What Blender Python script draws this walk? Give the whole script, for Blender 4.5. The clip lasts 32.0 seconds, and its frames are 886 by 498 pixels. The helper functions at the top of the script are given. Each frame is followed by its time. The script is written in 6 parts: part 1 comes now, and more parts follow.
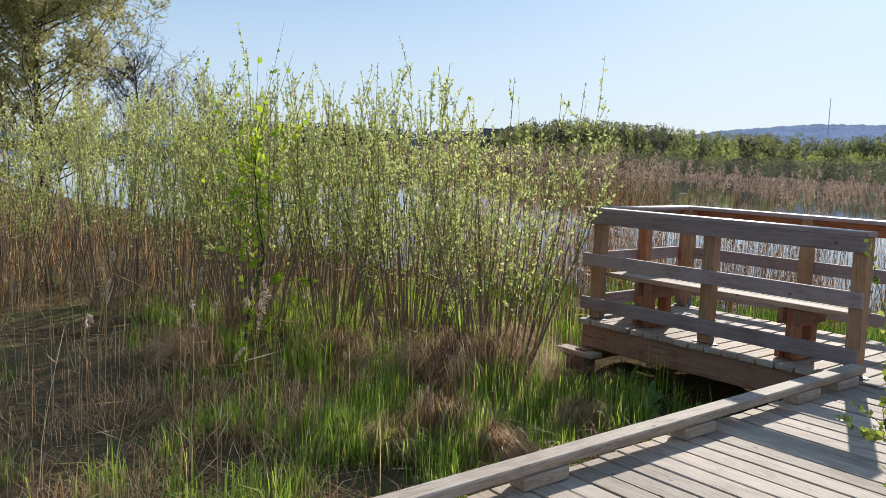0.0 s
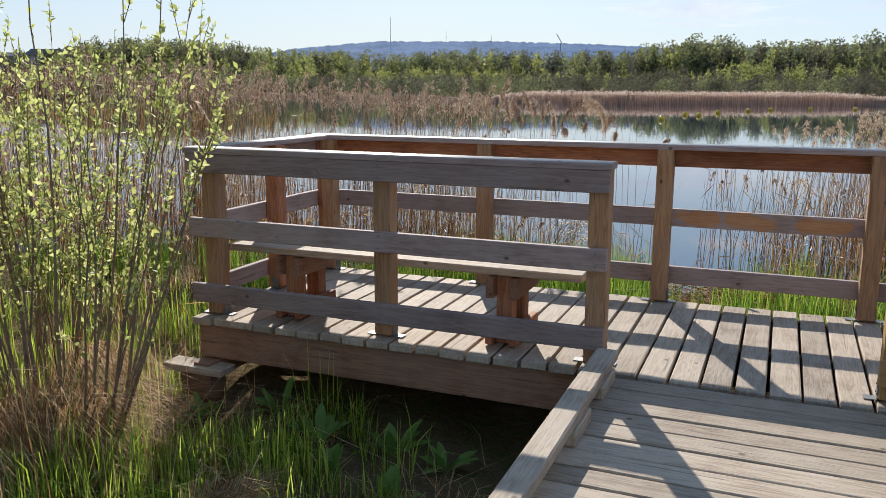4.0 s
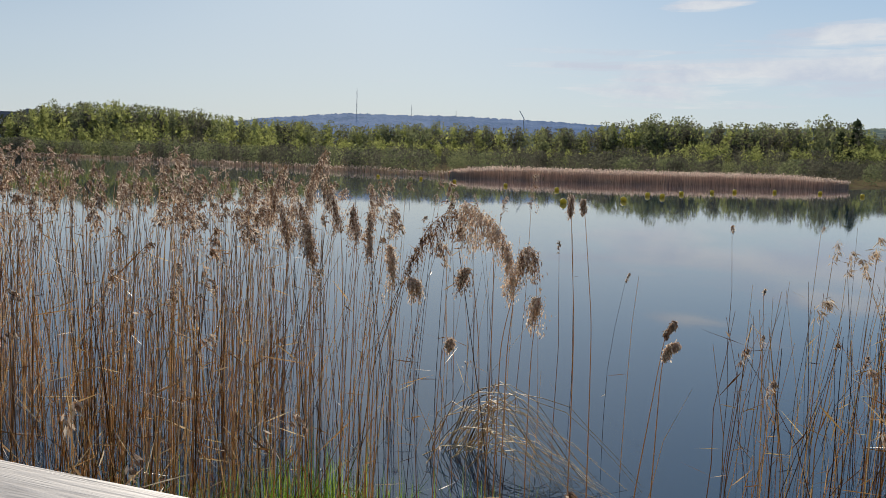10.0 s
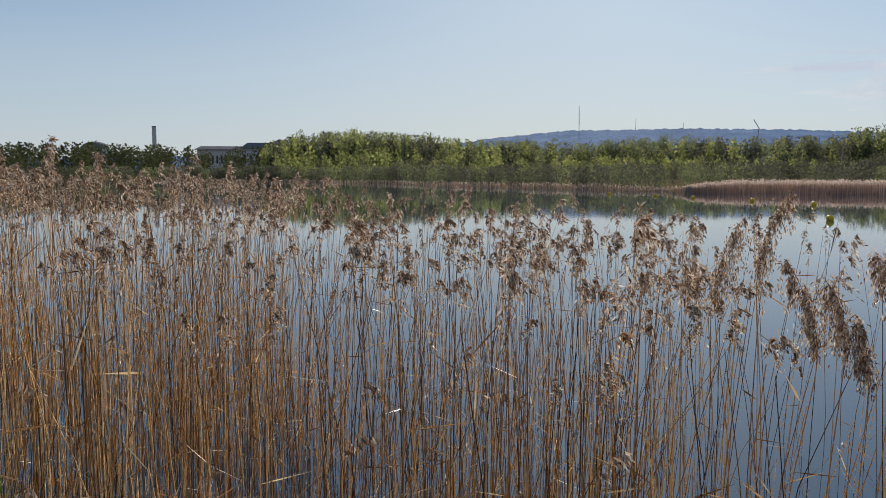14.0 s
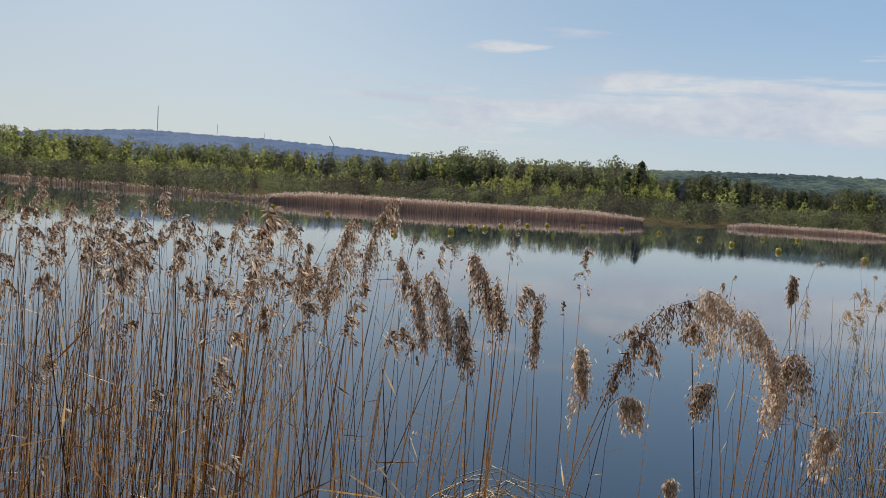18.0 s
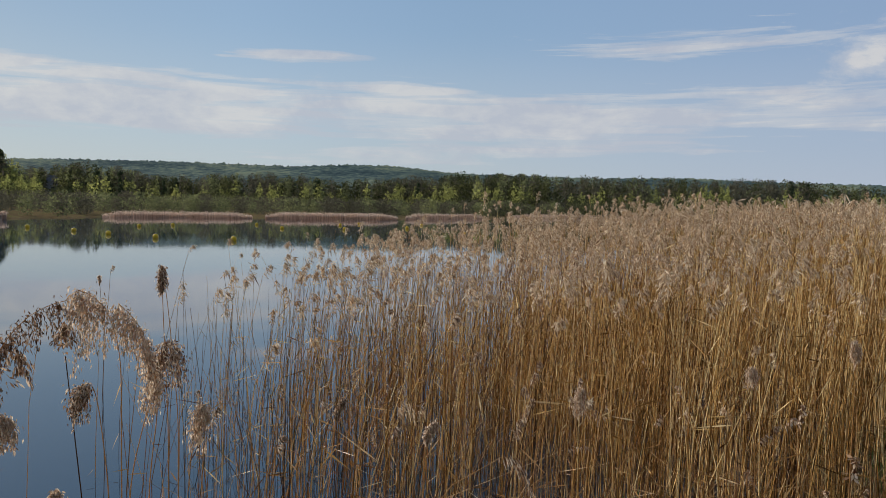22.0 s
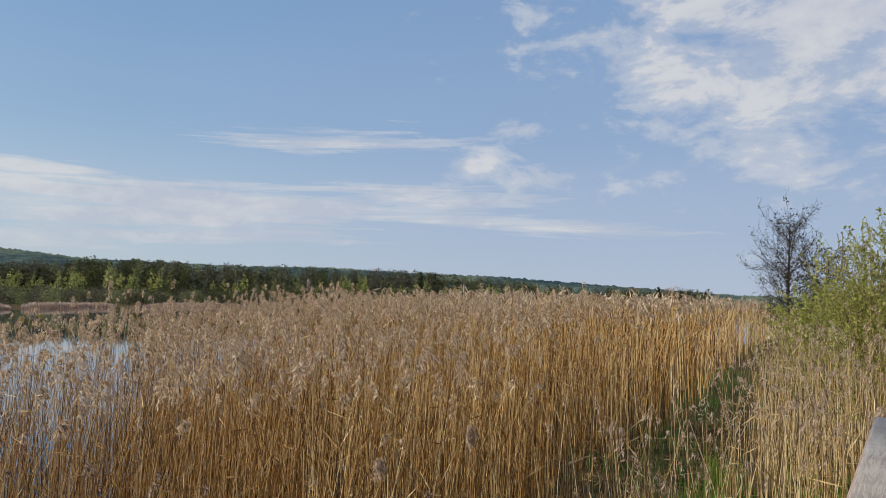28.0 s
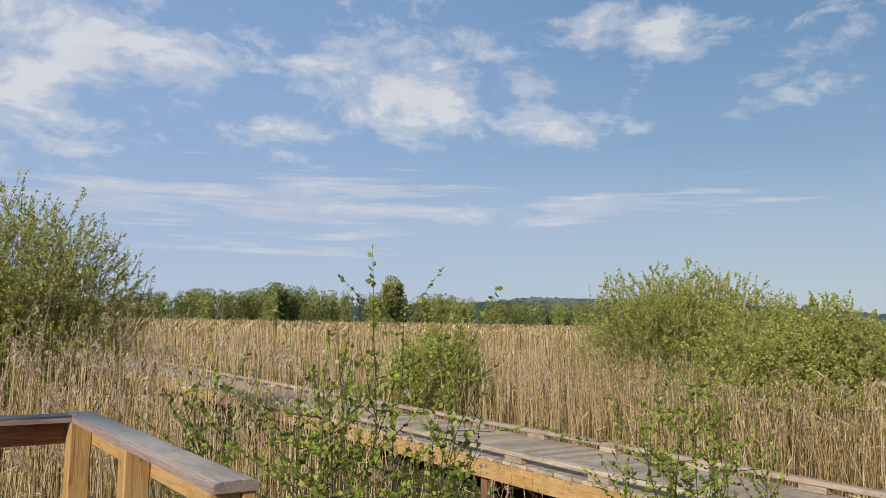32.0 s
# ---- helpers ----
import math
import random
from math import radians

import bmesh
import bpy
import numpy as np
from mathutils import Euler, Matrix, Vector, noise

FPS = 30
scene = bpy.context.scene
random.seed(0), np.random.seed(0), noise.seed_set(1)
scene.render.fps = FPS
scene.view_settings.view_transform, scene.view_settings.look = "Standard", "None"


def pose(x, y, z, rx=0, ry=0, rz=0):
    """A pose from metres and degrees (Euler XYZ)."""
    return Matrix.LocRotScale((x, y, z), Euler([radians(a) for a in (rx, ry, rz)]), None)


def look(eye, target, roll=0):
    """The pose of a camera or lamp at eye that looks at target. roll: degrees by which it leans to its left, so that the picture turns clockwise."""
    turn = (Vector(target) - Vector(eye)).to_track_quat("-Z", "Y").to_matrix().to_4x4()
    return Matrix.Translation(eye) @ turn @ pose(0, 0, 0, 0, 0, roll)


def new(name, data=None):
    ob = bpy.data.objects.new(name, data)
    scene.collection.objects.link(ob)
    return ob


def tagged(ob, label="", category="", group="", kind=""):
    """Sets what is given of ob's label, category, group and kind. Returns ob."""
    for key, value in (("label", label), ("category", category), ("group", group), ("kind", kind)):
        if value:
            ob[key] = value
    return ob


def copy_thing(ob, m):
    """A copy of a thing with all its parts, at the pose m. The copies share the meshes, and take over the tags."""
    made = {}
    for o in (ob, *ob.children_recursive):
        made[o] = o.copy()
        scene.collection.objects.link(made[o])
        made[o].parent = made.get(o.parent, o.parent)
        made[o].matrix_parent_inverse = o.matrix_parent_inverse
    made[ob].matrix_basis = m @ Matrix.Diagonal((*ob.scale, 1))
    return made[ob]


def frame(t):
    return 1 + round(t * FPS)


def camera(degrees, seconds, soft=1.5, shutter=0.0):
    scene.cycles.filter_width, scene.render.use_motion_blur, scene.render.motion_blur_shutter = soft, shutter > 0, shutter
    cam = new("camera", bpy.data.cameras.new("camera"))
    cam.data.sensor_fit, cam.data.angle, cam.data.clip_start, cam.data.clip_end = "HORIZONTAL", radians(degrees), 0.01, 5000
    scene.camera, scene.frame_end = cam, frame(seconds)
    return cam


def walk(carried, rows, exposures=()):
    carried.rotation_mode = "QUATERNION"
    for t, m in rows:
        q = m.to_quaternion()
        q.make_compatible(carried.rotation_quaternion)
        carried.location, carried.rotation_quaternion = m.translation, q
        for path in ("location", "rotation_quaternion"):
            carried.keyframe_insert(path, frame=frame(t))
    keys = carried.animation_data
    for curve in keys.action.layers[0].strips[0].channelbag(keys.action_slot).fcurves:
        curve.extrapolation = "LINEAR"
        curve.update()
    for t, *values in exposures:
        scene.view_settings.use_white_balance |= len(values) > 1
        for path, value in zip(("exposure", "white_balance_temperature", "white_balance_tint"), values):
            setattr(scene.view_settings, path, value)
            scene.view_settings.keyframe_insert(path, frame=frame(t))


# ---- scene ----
cam = camera(57.2, 32.0, 0.5)
PATH = [
    (0, (2.64, -6.092, 1.527), (1.094, -4.842, 1.304), 2.0),
    (0.5, (2.551, -6.011, 1.51), (0.981, -4.799, 1.255), 1.1),
    (1, (2.326, -5.854, 1.467), (0.763, -4.648, 1.147), -0.8),
    (1.5, (1.989, -5.753, 1.469), (0.542, -4.424, 1.094), -0.8),
    (2, (1.677, -5.574, 1.479), (0.375, -4.107, 1.089), -0.9),
    (2.5, (1.362, -5.336, 1.48), (0.246, -3.724, 1.084), -1.0),
    (3, (1.107, -5.034, 1.494), (0.164, -3.315, 1.1), -0.4),
    (3.5, (0.934, -4.617, 1.48), (0.105, -2.844, 1.072), 0.2),
    (5.5, (0.568, -2.652, 1.496), (-0.023, -0.77, 1.165), -1.2),
    (6, (0.553, -2.217, 1.484), (0.02, -0.319, 1.149), -0.7),
    (6.5, (0.577, -1.803, 1.48), (0.126, 0.115, 1.139), -0.5),
    (7, (0.617, -1.385, 1.501), (0.271, 0.562, 1.198), 0.2),
    (7.5, (0.608, -0.944, 1.508), (0.306, 1.015, 1.24), 0.4),
    (8, (0.535, -0.604, 1.532), (0.283, 1.365, 1.285), 1.2),
    (8.5, (0.446, -0.225, 1.536), (0.164, 1.742, 1.317), 2.0),
    (9, (0.337, 0.125, 1.549), (-0.04, 2.078, 1.338), 2.9),
    (9.5, (0.175, 0.5, 1.553), (-0.258, 2.419, 1.325), 3.3),
    (10, (0.002, 0.8, 1.554), (-0.669, 2.648, 1.336), 1.6),
    (10.5, (-0.213, 1.016, 1.554), (-1.095, 2.797, 1.333), 1.5),
    (11, (-0.438, 1.206, 1.563), (-1.326, 2.984, 1.342), 1.4),
    (11.5, (-0.666, 1.356, 1.57), (-1.555, 3.137, 1.368), 0.7),
    (12, (-0.875, 1.406, 1.601), (-1.84, 3.148, 1.414), -1.1),
    (12.5, (-1.045, 1.371, 1.624), (-2.134, 3.04, 1.454), -1.8),
    (13, (-1.234, 1.37, 1.642), (-2.457, 2.946, 1.502), -1.6),
    (13.5, (-1.324, 1.43, 1.64), (-2.586, 2.973, 1.483), -1.3),
    (14, (-1.343, 1.477, 1.653), (-2.503, 3.095, 1.469), -0.2),
    (14.5, (-1.317, 1.49, 1.664), (-2.309, 3.218, 1.489), 1.2),
    (16.5, (-1.362, 1.465, 1.581), (-2.106, 3.319, 1.496), 2.1),
    (17, (-1.467, 1.474, 1.585), (-2.073, 3.376, 1.469), 2.7),
    (17.5, (-1.482, 1.488, 1.59), (-1.908, 3.437, 1.447), 3.7),
    (18, (-1.482, 1.495, 1.606), (-1.707, 3.478, 1.472), 3.8),
    (18.5, (-1.559, 1.498, 1.607), (-1.536, 3.493, 1.471), 3.7),
    (19, (-1.571, 1.498, 1.61), (-1.315, 3.476, 1.466), 3.3),
    (19.5, (-1.544, 1.498, 1.613), (-1.045, 3.43, 1.484), 3.8),
    (20, (-1.521, 1.497, 1.607), (-0.939, 3.407, 1.489), 4.2),
    (20.5, (-1.519, 1.49, 1.615), (-0.843, 3.367, 1.482), 3.1),
    (21, (-1.508, 1.47, 1.646), (-0.644, 3.271, 1.549), 1.4),
    (21.5, (-1.476, 1.457, 1.631), (-0.466, 3.181, 1.538), 1.1),
    (22, (-1.462, 1.446, 1.628), (-0.304, 3.074, 1.528), 1.1),
    (22.5, (-1.447, 1.433, 1.631), (-0.17, 2.971, 1.551), 1.3),
    (23, (-1.451, 1.432, 1.63), (-0.086, 2.892, 1.56), 1.6),
    (23.5, (-1.462, 1.437, 1.634), (-0.047, 2.849, 1.586), 2.9),
    (24, (-1.471, 1.442, 1.636), (-0.036, 2.835, 1.588), 3.7),
    (24.5, (-1.455, 1.438, 1.647), (-0.0, 2.809, 1.588), 3.4),
    (25, (-1.445, 1.432, 1.653), (0.039, 2.772, 1.597), 3.4),
    (25.5, (-1.427, 1.421, 1.665), (0.101, 2.712, 1.635), 3.4),
    (27.5, (-1.345, 1.43, 1.665), (0.333, 2.513, 1.782), 1.2),
    (28, (-1.31, 1.492, 1.65), (0.418, 2.489, 1.783), 1.1),
    (28.5, (-1.292, 1.487, 1.622), (0.59, 2.147, 1.774), 1.5),
    (29, (-1.32, 1.46, 1.636), (0.655, 1.722, 1.806), 1.2),
    (29.5, (-1.26, 1.387, 1.632), (0.729, 1.315, 1.834), 0.7),
    (30, (-1.295, 1.386, 1.634), (0.661, 1.026, 1.837), 0.9),
    (30.5, (-1.275, 1.369, 1.632), (0.636, 0.826, 1.858), 1.4),
    (31, (-1.33, 1.318, 1.637), (0.5, 0.537, 1.845), 0.9),
    (31.5, (-1.24, 1.21, 1.61), (0.471, 0.19, 1.789), 0.7),
    (32, (-1.26, 1.1, 1.615), (0.36, -0.059, 1.797), 1.0),
]
# exposure follows the clip's camera
EXPOSURES = [(t, e, w, 10) for t, e, w in ((0.0, 0.40, 6150), (3.5, 0.42, 6250), (6.5, 0.24, 6700), (8.0, 0.08, 6700), (11.0, 0.0, 6500), (14.0, -0.04, 6450), (19.0, -0.12, 6600), (22.0, -0.22, 6750), (25.0, -0.2, 6650), (28.0, -0.14, 6600), (31.0, -0.02, 6650), (32.0, -0.06, 6500))]
walk(cam, [(t, look(eye, target, roll)) for t, eye, target, roll in PATH], EXPOSURES)

# ---- light ----
SUN_AZ, SUN_EL = -26.2, 27.0
s_az, s_el = radians(SUN_AZ), radians(SUN_EL)
SUN_DIR = Vector((math.sin(s_az) * math.cos(s_el), math.cos(s_az) * math.cos(s_el), math.sin(s_el)))
sun = new("sun", bpy.data.lights.new("sun", "SUN"))
sun.data.energy, sun.data.angle, sun.data.color = 5.0, radians(0.6), (1.0, 0.93, 0.82)
sun.matrix_basis = look((0, 0, 60), Vector((0, 0, 60)) - SUN_DIR)


class Nodes:
    """Short hand for a node tree."""

    def __init__(self, tree):
        self.tree = tree
        tree.nodes.clear()

    def add(self, kind, **inputs):
        n = self.tree.nodes.new(kind)
        for key, value in inputs.items():
            self.put(n, key, value)
        return n

    def put(self, n, key, value):
        sock = n.inputs[int(key[1:])] if key[0] == "i" and key[1:].isdigit() else n.inputs[key.replace("_", " ")]
        if isinstance(value, bpy.types.NodeSocket):
            self.tree.links.new(value, sock)
        else:
            sock.default_value = value

    def math(self, op, a, b=0.0, clamp=False):
        n = self.add("ShaderNodeMath", i0=a, i1=b)
        n.operation, n.use_clamp = op, clamp
        return n.outputs[0]

    def ramp(self, fac, stops, mode="LINEAR"):
        n = self.add("ShaderNodeValToRGB", Fac=fac)
        cr = n.color_ramp
        cr.interpolation = mode
        while len(cr.elements) < len(stops):
            cr.elements.new(0.5)
        for e, (p, c) in zip(cr.elements, stops):
            e.position = p
            e.color = (*c, 1) if len(c) == 3 else c
        return n.outputs[0]

    def mix(self, fac, a, b, blend="MIX"):
        n = self.add("ShaderNodeMix")
        n.data_type, n.blend_type = "RGBA", blend
        for i, v in ((0, fac), (6, a), (7, b)):
            if isinstance(v, bpy.types.NodeSocket):
                self.tree.links.new(v, n.inputs[i])
            elif i == 0:
                n.inputs[0].default_value = v
            else:
                n.inputs[i].default_value = (*v, 1) if len(v) == 3 else v
        return n.outputs[2]

    def noise(self, vec, scale, detail=3.0, rough=0.55, distort=0.0):
        n = self.add("ShaderNodeTexNoise", Scale=scale, Detail=detail, Roughness=rough, Distortion=distort)
        if vec is not None:
            self.put(n, "Vector", vec)
        return n.outputs[0]

    def scaled(self, vec, s, loc=(0, 0, 0)):
        n = self.add("ShaderNodeMapping", Vector=vec, Scale=s, Location=loc)
        return n.outputs[0]


# sky with thin clouds, denser away from the sun
world = bpy.data.worlds.new("sky")
scene.world = world
world.use_nodes = True
k = Nodes(world.node_tree)
sky = k.add("ShaderNodeTexSky")
sky.sky_type, sky.sun_disc = "NISHITA", False
sky.sun_elevation, sky.sun_rotation = s_el, s_az
sky.air_density, sky.dust_density, sky.ozone_density = 1.0, 0.6, 1.6
way = k.add("ShaderNodeTexCoord").outputs["Generated"]
sep = k.add("ShaderNodeSeparateXYZ", Vector=way)
dx, dy, dz = sep.outputs
az = k.math("MULTIPLY", k.math("ARCTAN2", dx, dy), 180.0 / math.pi)
el = k.math("MULTIPLY", k.math("ARCSINE", dz), 180.0 / math.pi)
puff_at = k.add("ShaderNodeCombineXYZ", X=k.math("MULTIPLY", az, 0.11), Y=k.math("MULTIPLY", el, 0.21), Z=2.0).outputs[0]
puffs = k.noise(puff_at, 1.5, 9.0, 0.62, 0.25)
wisp_at = k.add("ShaderNodeCombineXYZ", X=k.math("MULTIPLY", az, 0.05), Y=k.math("MULTIPLY", el, 0.62), Z=5.0).outputs[0]
wisps = k.noise(wisp_at, 1.3, 7.0, 0.6, 0.4)


def cloud_patch(a0, e0, ra, re, amount):
    """An oval patch of sky, by bearing and height in degrees, in which cloud forms."""
    p = k.math("MULTIPLY", k.math("SUBTRACT", az, a0), 1.0 / ra)
    q = k.math("MULTIPLY", k.math("SUBTRACT", el, e0), 1.0 / re)
    r = k.math("SQRT", k.math("ADD", k.math("MULTIPLY", p, p), k.math("MULTIPLY", q, q)))
    return k.math("MAXIMUM", k.math("MULTIPLY", k.math("SUBTRACT", 1.0, r), amount), -0.7)


def cloud_layer(patches, grain, strength, low, high):
    total = cloud_patch(*patches[0])
    for p in patches[1:]:
        total = k.math("MAXIMUM", total, cloud_patch(*p))
    thick = k.math("ADD", total, k.math("MULTIPLY", k.math("SUBTRACT", grain, 0.5), strength))
    return k.ramp(thick, [(low, (0, 0, 0)), ((low + high) / 2, (0.55, 0.55, 0.55)), (high, (1, 1, 1))], "EASE")


heaps = cloud_layer([(87, 20, 24, 15, 1.25), (101, 17, 8, 7, 0.9), (107, 17, 7, 4, 0.8), (97, 13, 9, 3.5, 0.7), (76, 16, 7, 6, 0.7), (122, 17, 12, 6, 0.95), (131, 17.5, 5, 3, 0.7), (113.5, 12.8, 4, 2.2, 0.8), (133.5, 13.2, 5, 1.6, 0.85), (128, 7.6, 4, 1.0, 0.7), (140, 19, 7, 3, 0.9), (150, 17.5, 7, 2.5, 0.8), (61.5, 9.6, 4.5, 1.8, 0.75), (67, 8.8, 4.5, 1.5, 0.75), (64.5, 12.2, 4, 1.0, 0.6), (170, 20, 16, 12, 1.0), (-120, 30, 40, 14, 1.0), (110, 45, 70, 18, 1.0)], puffs, 3.8, 0.10, 1.15)
bands = cloud_layer([(14, 6.4, 30, 2.6, 1.25), (40, 6.0, 34, 3.0, 1.0), (5, 8.6, 7, 0.8, 1.3), (13.5, 8.2, 6, 0.6, 1.2), (-3.2, 10.4, 3, 0.5, 1.2), (25, 10.2, 5, 0.5, 1.1), (33.5, 8.1, 6, 0.8, 1.0), (52, 11.0, 10, 1.2, 0.6), (2, 11.5, 4, 0.7, 0.7), (-6, 5.2, 8, 1.2, 0.8), (118, 8.0, 26, 2.5, 0.7)], wisps, 3.8, 0.15, 0.80)
shape = k.math("MAXIMUM", k.math("MULTIPLY", heaps, 0.88), k.math("MULTIPLY", bands, 0.80))
haze = k.ramp(dz, [(0.0, (1, 1, 1)), (0.10, (0.62, 0.62, 0.62)), (0.22, (0.15, 0.15, 0.15)), (0.36, (0.0, 0.0, 0.0))], "EASE")
soft_sky = k.add("ShaderNodeGamma", Color=sky.outputs[0], Gamma=0.5).outputs[0]
blue = k.add("ShaderNodeHueSaturation", Saturation=1.4, Value=1.9, Color=soft_sky).outputs[0]
blue = k.mix(1.0, blue, (0.90, 1.065, 1.22), "MULTIPLY")
blue = k.mix(k.ramp(dx, [(0.05, (0.05, 0.05, 0.05)), (0.60, (0.22, 0.22, 0.22)), (0.95, (0.5, 0.5, 0.5))]), blue, (2.85, 5.0, 8.6))
level = k.ramp(k.math("ADD", k.math("MULTIPLY", az, 1.0 / 360.0), 0.5), [(0.0, (0.85, 0.85, 0.85)), (0.32, (0.90, 0.90, 0.90)), (0.42, (0.90, 0.90, 0.90)), (0.50, (1.03, 1.03, 1.03)), (0.56, (1.16, 1.16, 1.16)), (0.62, (1.10, 1.10, 1.10)), (0.68, (0.96, 0.96, 0.96)), (0.75, (0.90, 0.90, 0.90)), (1.0, (0.88, 0.88, 0.88))])
blue = k.mix(1.0, blue, level, "MULTIPLY")
hazy = k.mix(k.math("MULTIPLY", haze, 0.62), blue, (6.0, 6.55, 7.4))
hazy = k.mix(k.ramp(dx, [(0.6, (0, 0, 0)), (0.95, (0.22, 0.22, 0.22))]), hazy, (4.4, 5.3, 7.9))
cloud_tone = k.mix(k.ramp(puffs, [(0.42, (0, 0, 0)), (0.62, (1, 1, 1))]), (5.6, 6.0, 7.0), (7.6, 7.65, 7.8))
clouded = k.mix(k.math("MULTIPLY", shape, 0.92), hazy, cloud_tone)
back = k.add("ShaderNodeBackground", Color=clouded, Strength=0.1)
k.tree.links.new(back.outputs[0], k.add("ShaderNodeOutputWorld").inputs[0])


# ---- materials ----
def material(name):
    m = bpy.data.materials.new(name)
    m.use_nodes = True
    return m, Nodes(m.node_tree)


def finish(n, shader):
    n.tree.links.new(shader, n.add("ShaderNodeOutputMaterial").inputs[0])


def principled(n, color, rough, bump=None, strength=0.3, dist=0.01, spec=0.4, metal=0.0, ior=1.45):
    p = n.add("ShaderNodeBsdfPrincipled", Base_Color=color, Roughness=rough, Metallic=metal, IOR=ior)
    n.put(p, "Specular IOR Level", spec)
    if bump is not None:
        b = n.add("ShaderNodeBump", Height=bump, Strength=strength, Distance=dist)
        n.put(p, "Normal", b.outputs[0])
    return p.outputs[0]


def wood(name, dark, mid, light, rough=0.75, grey=(0.33, 0.31, 0.29), weather=0.5, gloss=0.35, scrapes=()):
    """Sawn softwood: grain along local X, growth rings, a few knots, grey weathering, each board a little different."""
    m, n = material(name)
    co = n.add("ShaderNodeTexCoord").outputs["Object"]
    local = co
    rnd = n.add("ShaderNodeObjectInfo").outputs["Random"]
    off = n.add("ShaderNodeCombineXYZ", X=n.math("MULTIPLY", rnd, 37.0), Y=n.math("MULTIPLY", rnd, 11.0), Z=n.math("MULTIPLY", rnd, 5.0)).outputs[0]
    add = n.add("ShaderNodeVectorMath", i0=co, i1=off)
    co = add.outputs[0]
    vor = n.add("ShaderNodeTexVoronoi", Vector=n.scaled(co, (5.0, 7.0, 7.0)), Scale=1.0)
    pick = n.ramp(n.add("ShaderNodeSeparateColor", Color=vor.outputs["Color"]).outputs[0], [(0.72, (1, 1, 1)), (0.74, (0, 0, 0))])
    knot = n.ramp(vor.outputs["Distance"], [(0.0, (1, 1, 1)), (0.055, (0.95, 0.95, 0.95)), (0.10, (0, 0, 0))])
    knot = n.math("MULTIPLY", knot, pick)
    ring = n.noise(n.scaled(co, (1.1, 13.0, 13.0)), 2.0, 3.0, 0.55, 1.0)
    bands = n.math("SINE", n.math("MULTIPLY", ring, 30.0))
    fibre = n.noise(n.scaled(co, (4.0, 85.0, 85.0)), 1.0, 4.0, 0.7)
    blot = n.noise(co, 3.5, 4.0, 0.6)
    g = n.math("ADD", n.math("MULTIPLY", bands, 0.10), n.math("MULTIPLY", n.math("ADD", n.math("MULTIPLY", fibre, 0.33), n.math("MULTIPLY", blot, 0.67)), 0.88))
    col = n.ramp(g, [(0.14, dark), (0.43, mid), (0.72, light)])
    worn = n.math("MULTIPLY", n.ramp(blot, [(0.30, (0, 0, 0)), (0.68, (1, 1, 1))]), weather)
    col = n.mix(worn, col, n.mix(fibre, tuple(c * 0.82 for c in grey), tuple(min(1, c * 1.15) for c in grey)))
    tone = n.math("MULTIPLY_ADD", rnd, 0.42)
    n.tree.nodes[-1].inputs[2].default_value = 0.79
    col = n.mix(1.0, col, n.add("ShaderNodeCombineXYZ", X=tone, Y=tone, Z=tone).outputs[0], "MULTIPLY")
    crack = n.math("MULTIPLY", n.ramp(n.noise(n.scaled(co, (1.3, 42.0, 42.0)), 1.0, 2.0, 0.5), [(0.685, (0, 0, 0)), (0.71, (1, 1, 1))]), n.ramp(blot, [(0.45, (0, 0, 0)), (0.55, (1, 1, 1))]))
    col = n.mix(n.math("MULTIPLY", crack, 0.5), col, tuple(c * 0.3 for c in dark))
    for cx, half in scrapes:
        at = n.add("ShaderNodeVectorMath", i0=local, i1=(-cx, 0.0, 0.0)).outputs[0]
        warp = n.math("MULTIPLY", n.math("SUBTRACT", n.noise(local, 9.0, 4.0), 0.5), 1.9)
        ell = n.add("ShaderNodeVectorMath", i0=n.scaled(at, (1.0 / half, 17.0, 0.0)))
        ell.operation = "LENGTH"
        bare = n.ramp(n.math("ADD", ell.outputs["Value"], warp), [(0.86, (1, 1, 1)), (1.0, (0, 0, 0))])
        col = n.mix(n.math("MULTIPLY", bare, 0.8), col, n.mix(g, (0.30, 0.11, 0.03), (0.72, 0.37, 0.14)))
    col = n.mix(n.math("MULTIPLY", knot, 0.8), col, tuple(c * 0.45 for c in dark))
    bump = n.math("ADD", n.math("MULTIPLY", fibre, 0.7), n.math("MULTIPLY", bands, 0.12))
    bump = n.math("SUBTRACT", bump, n.math("MULTIPLY", crack, 0.8))
    finish(n, principled(n, col, n.math("ADD", n.math("MULTIPLY", fibre, 0.25), rough - 0.12), bump, 0.5, 0.004, gloss))
    return m


WOOD_DECK = wood("weathered_deck_wood", (0.17, 0.115, 0.078), (0.375, 0.29, 0.215), (0.54, 0.435, 0.33), 0.75, (0.41, 0.345, 0.275), 0.45, 0.3)
WOOD_RAIL = wood("brown_treated_wood", (0.14, 0.048, 0.022), (0.34, 0.13, 0.058), (0.52, 0.24, 0.11), 0.78, (0.24, 0.145, 0.105), 0.3)
WOOD_OUTER = wood("greyed_rail_wood", (0.15, 0.102, 0.088), (0.30, 0.215, 0.185), (0.42, 0.315, 0.27), 0.78, (0.31, 0.255, 0.245), 0.5)
WOOD_POST = wood("ochre_post_wood", (0.25, 0.125, 0.035), (0.48, 0.28, 0.095), (0.63, 0.405, 0.17), 0.70, (0.36, 0.27, 0.18), 0.25)
WOOD_CAP = wood("silvered_cap_wood", (0.20, 0.17, 0.148), (0.36, 0.32, 0.285), (0.48, 0.43, 0.38), 0.52, (0.39, 0.35, 0.31), 0.5, 0.5)
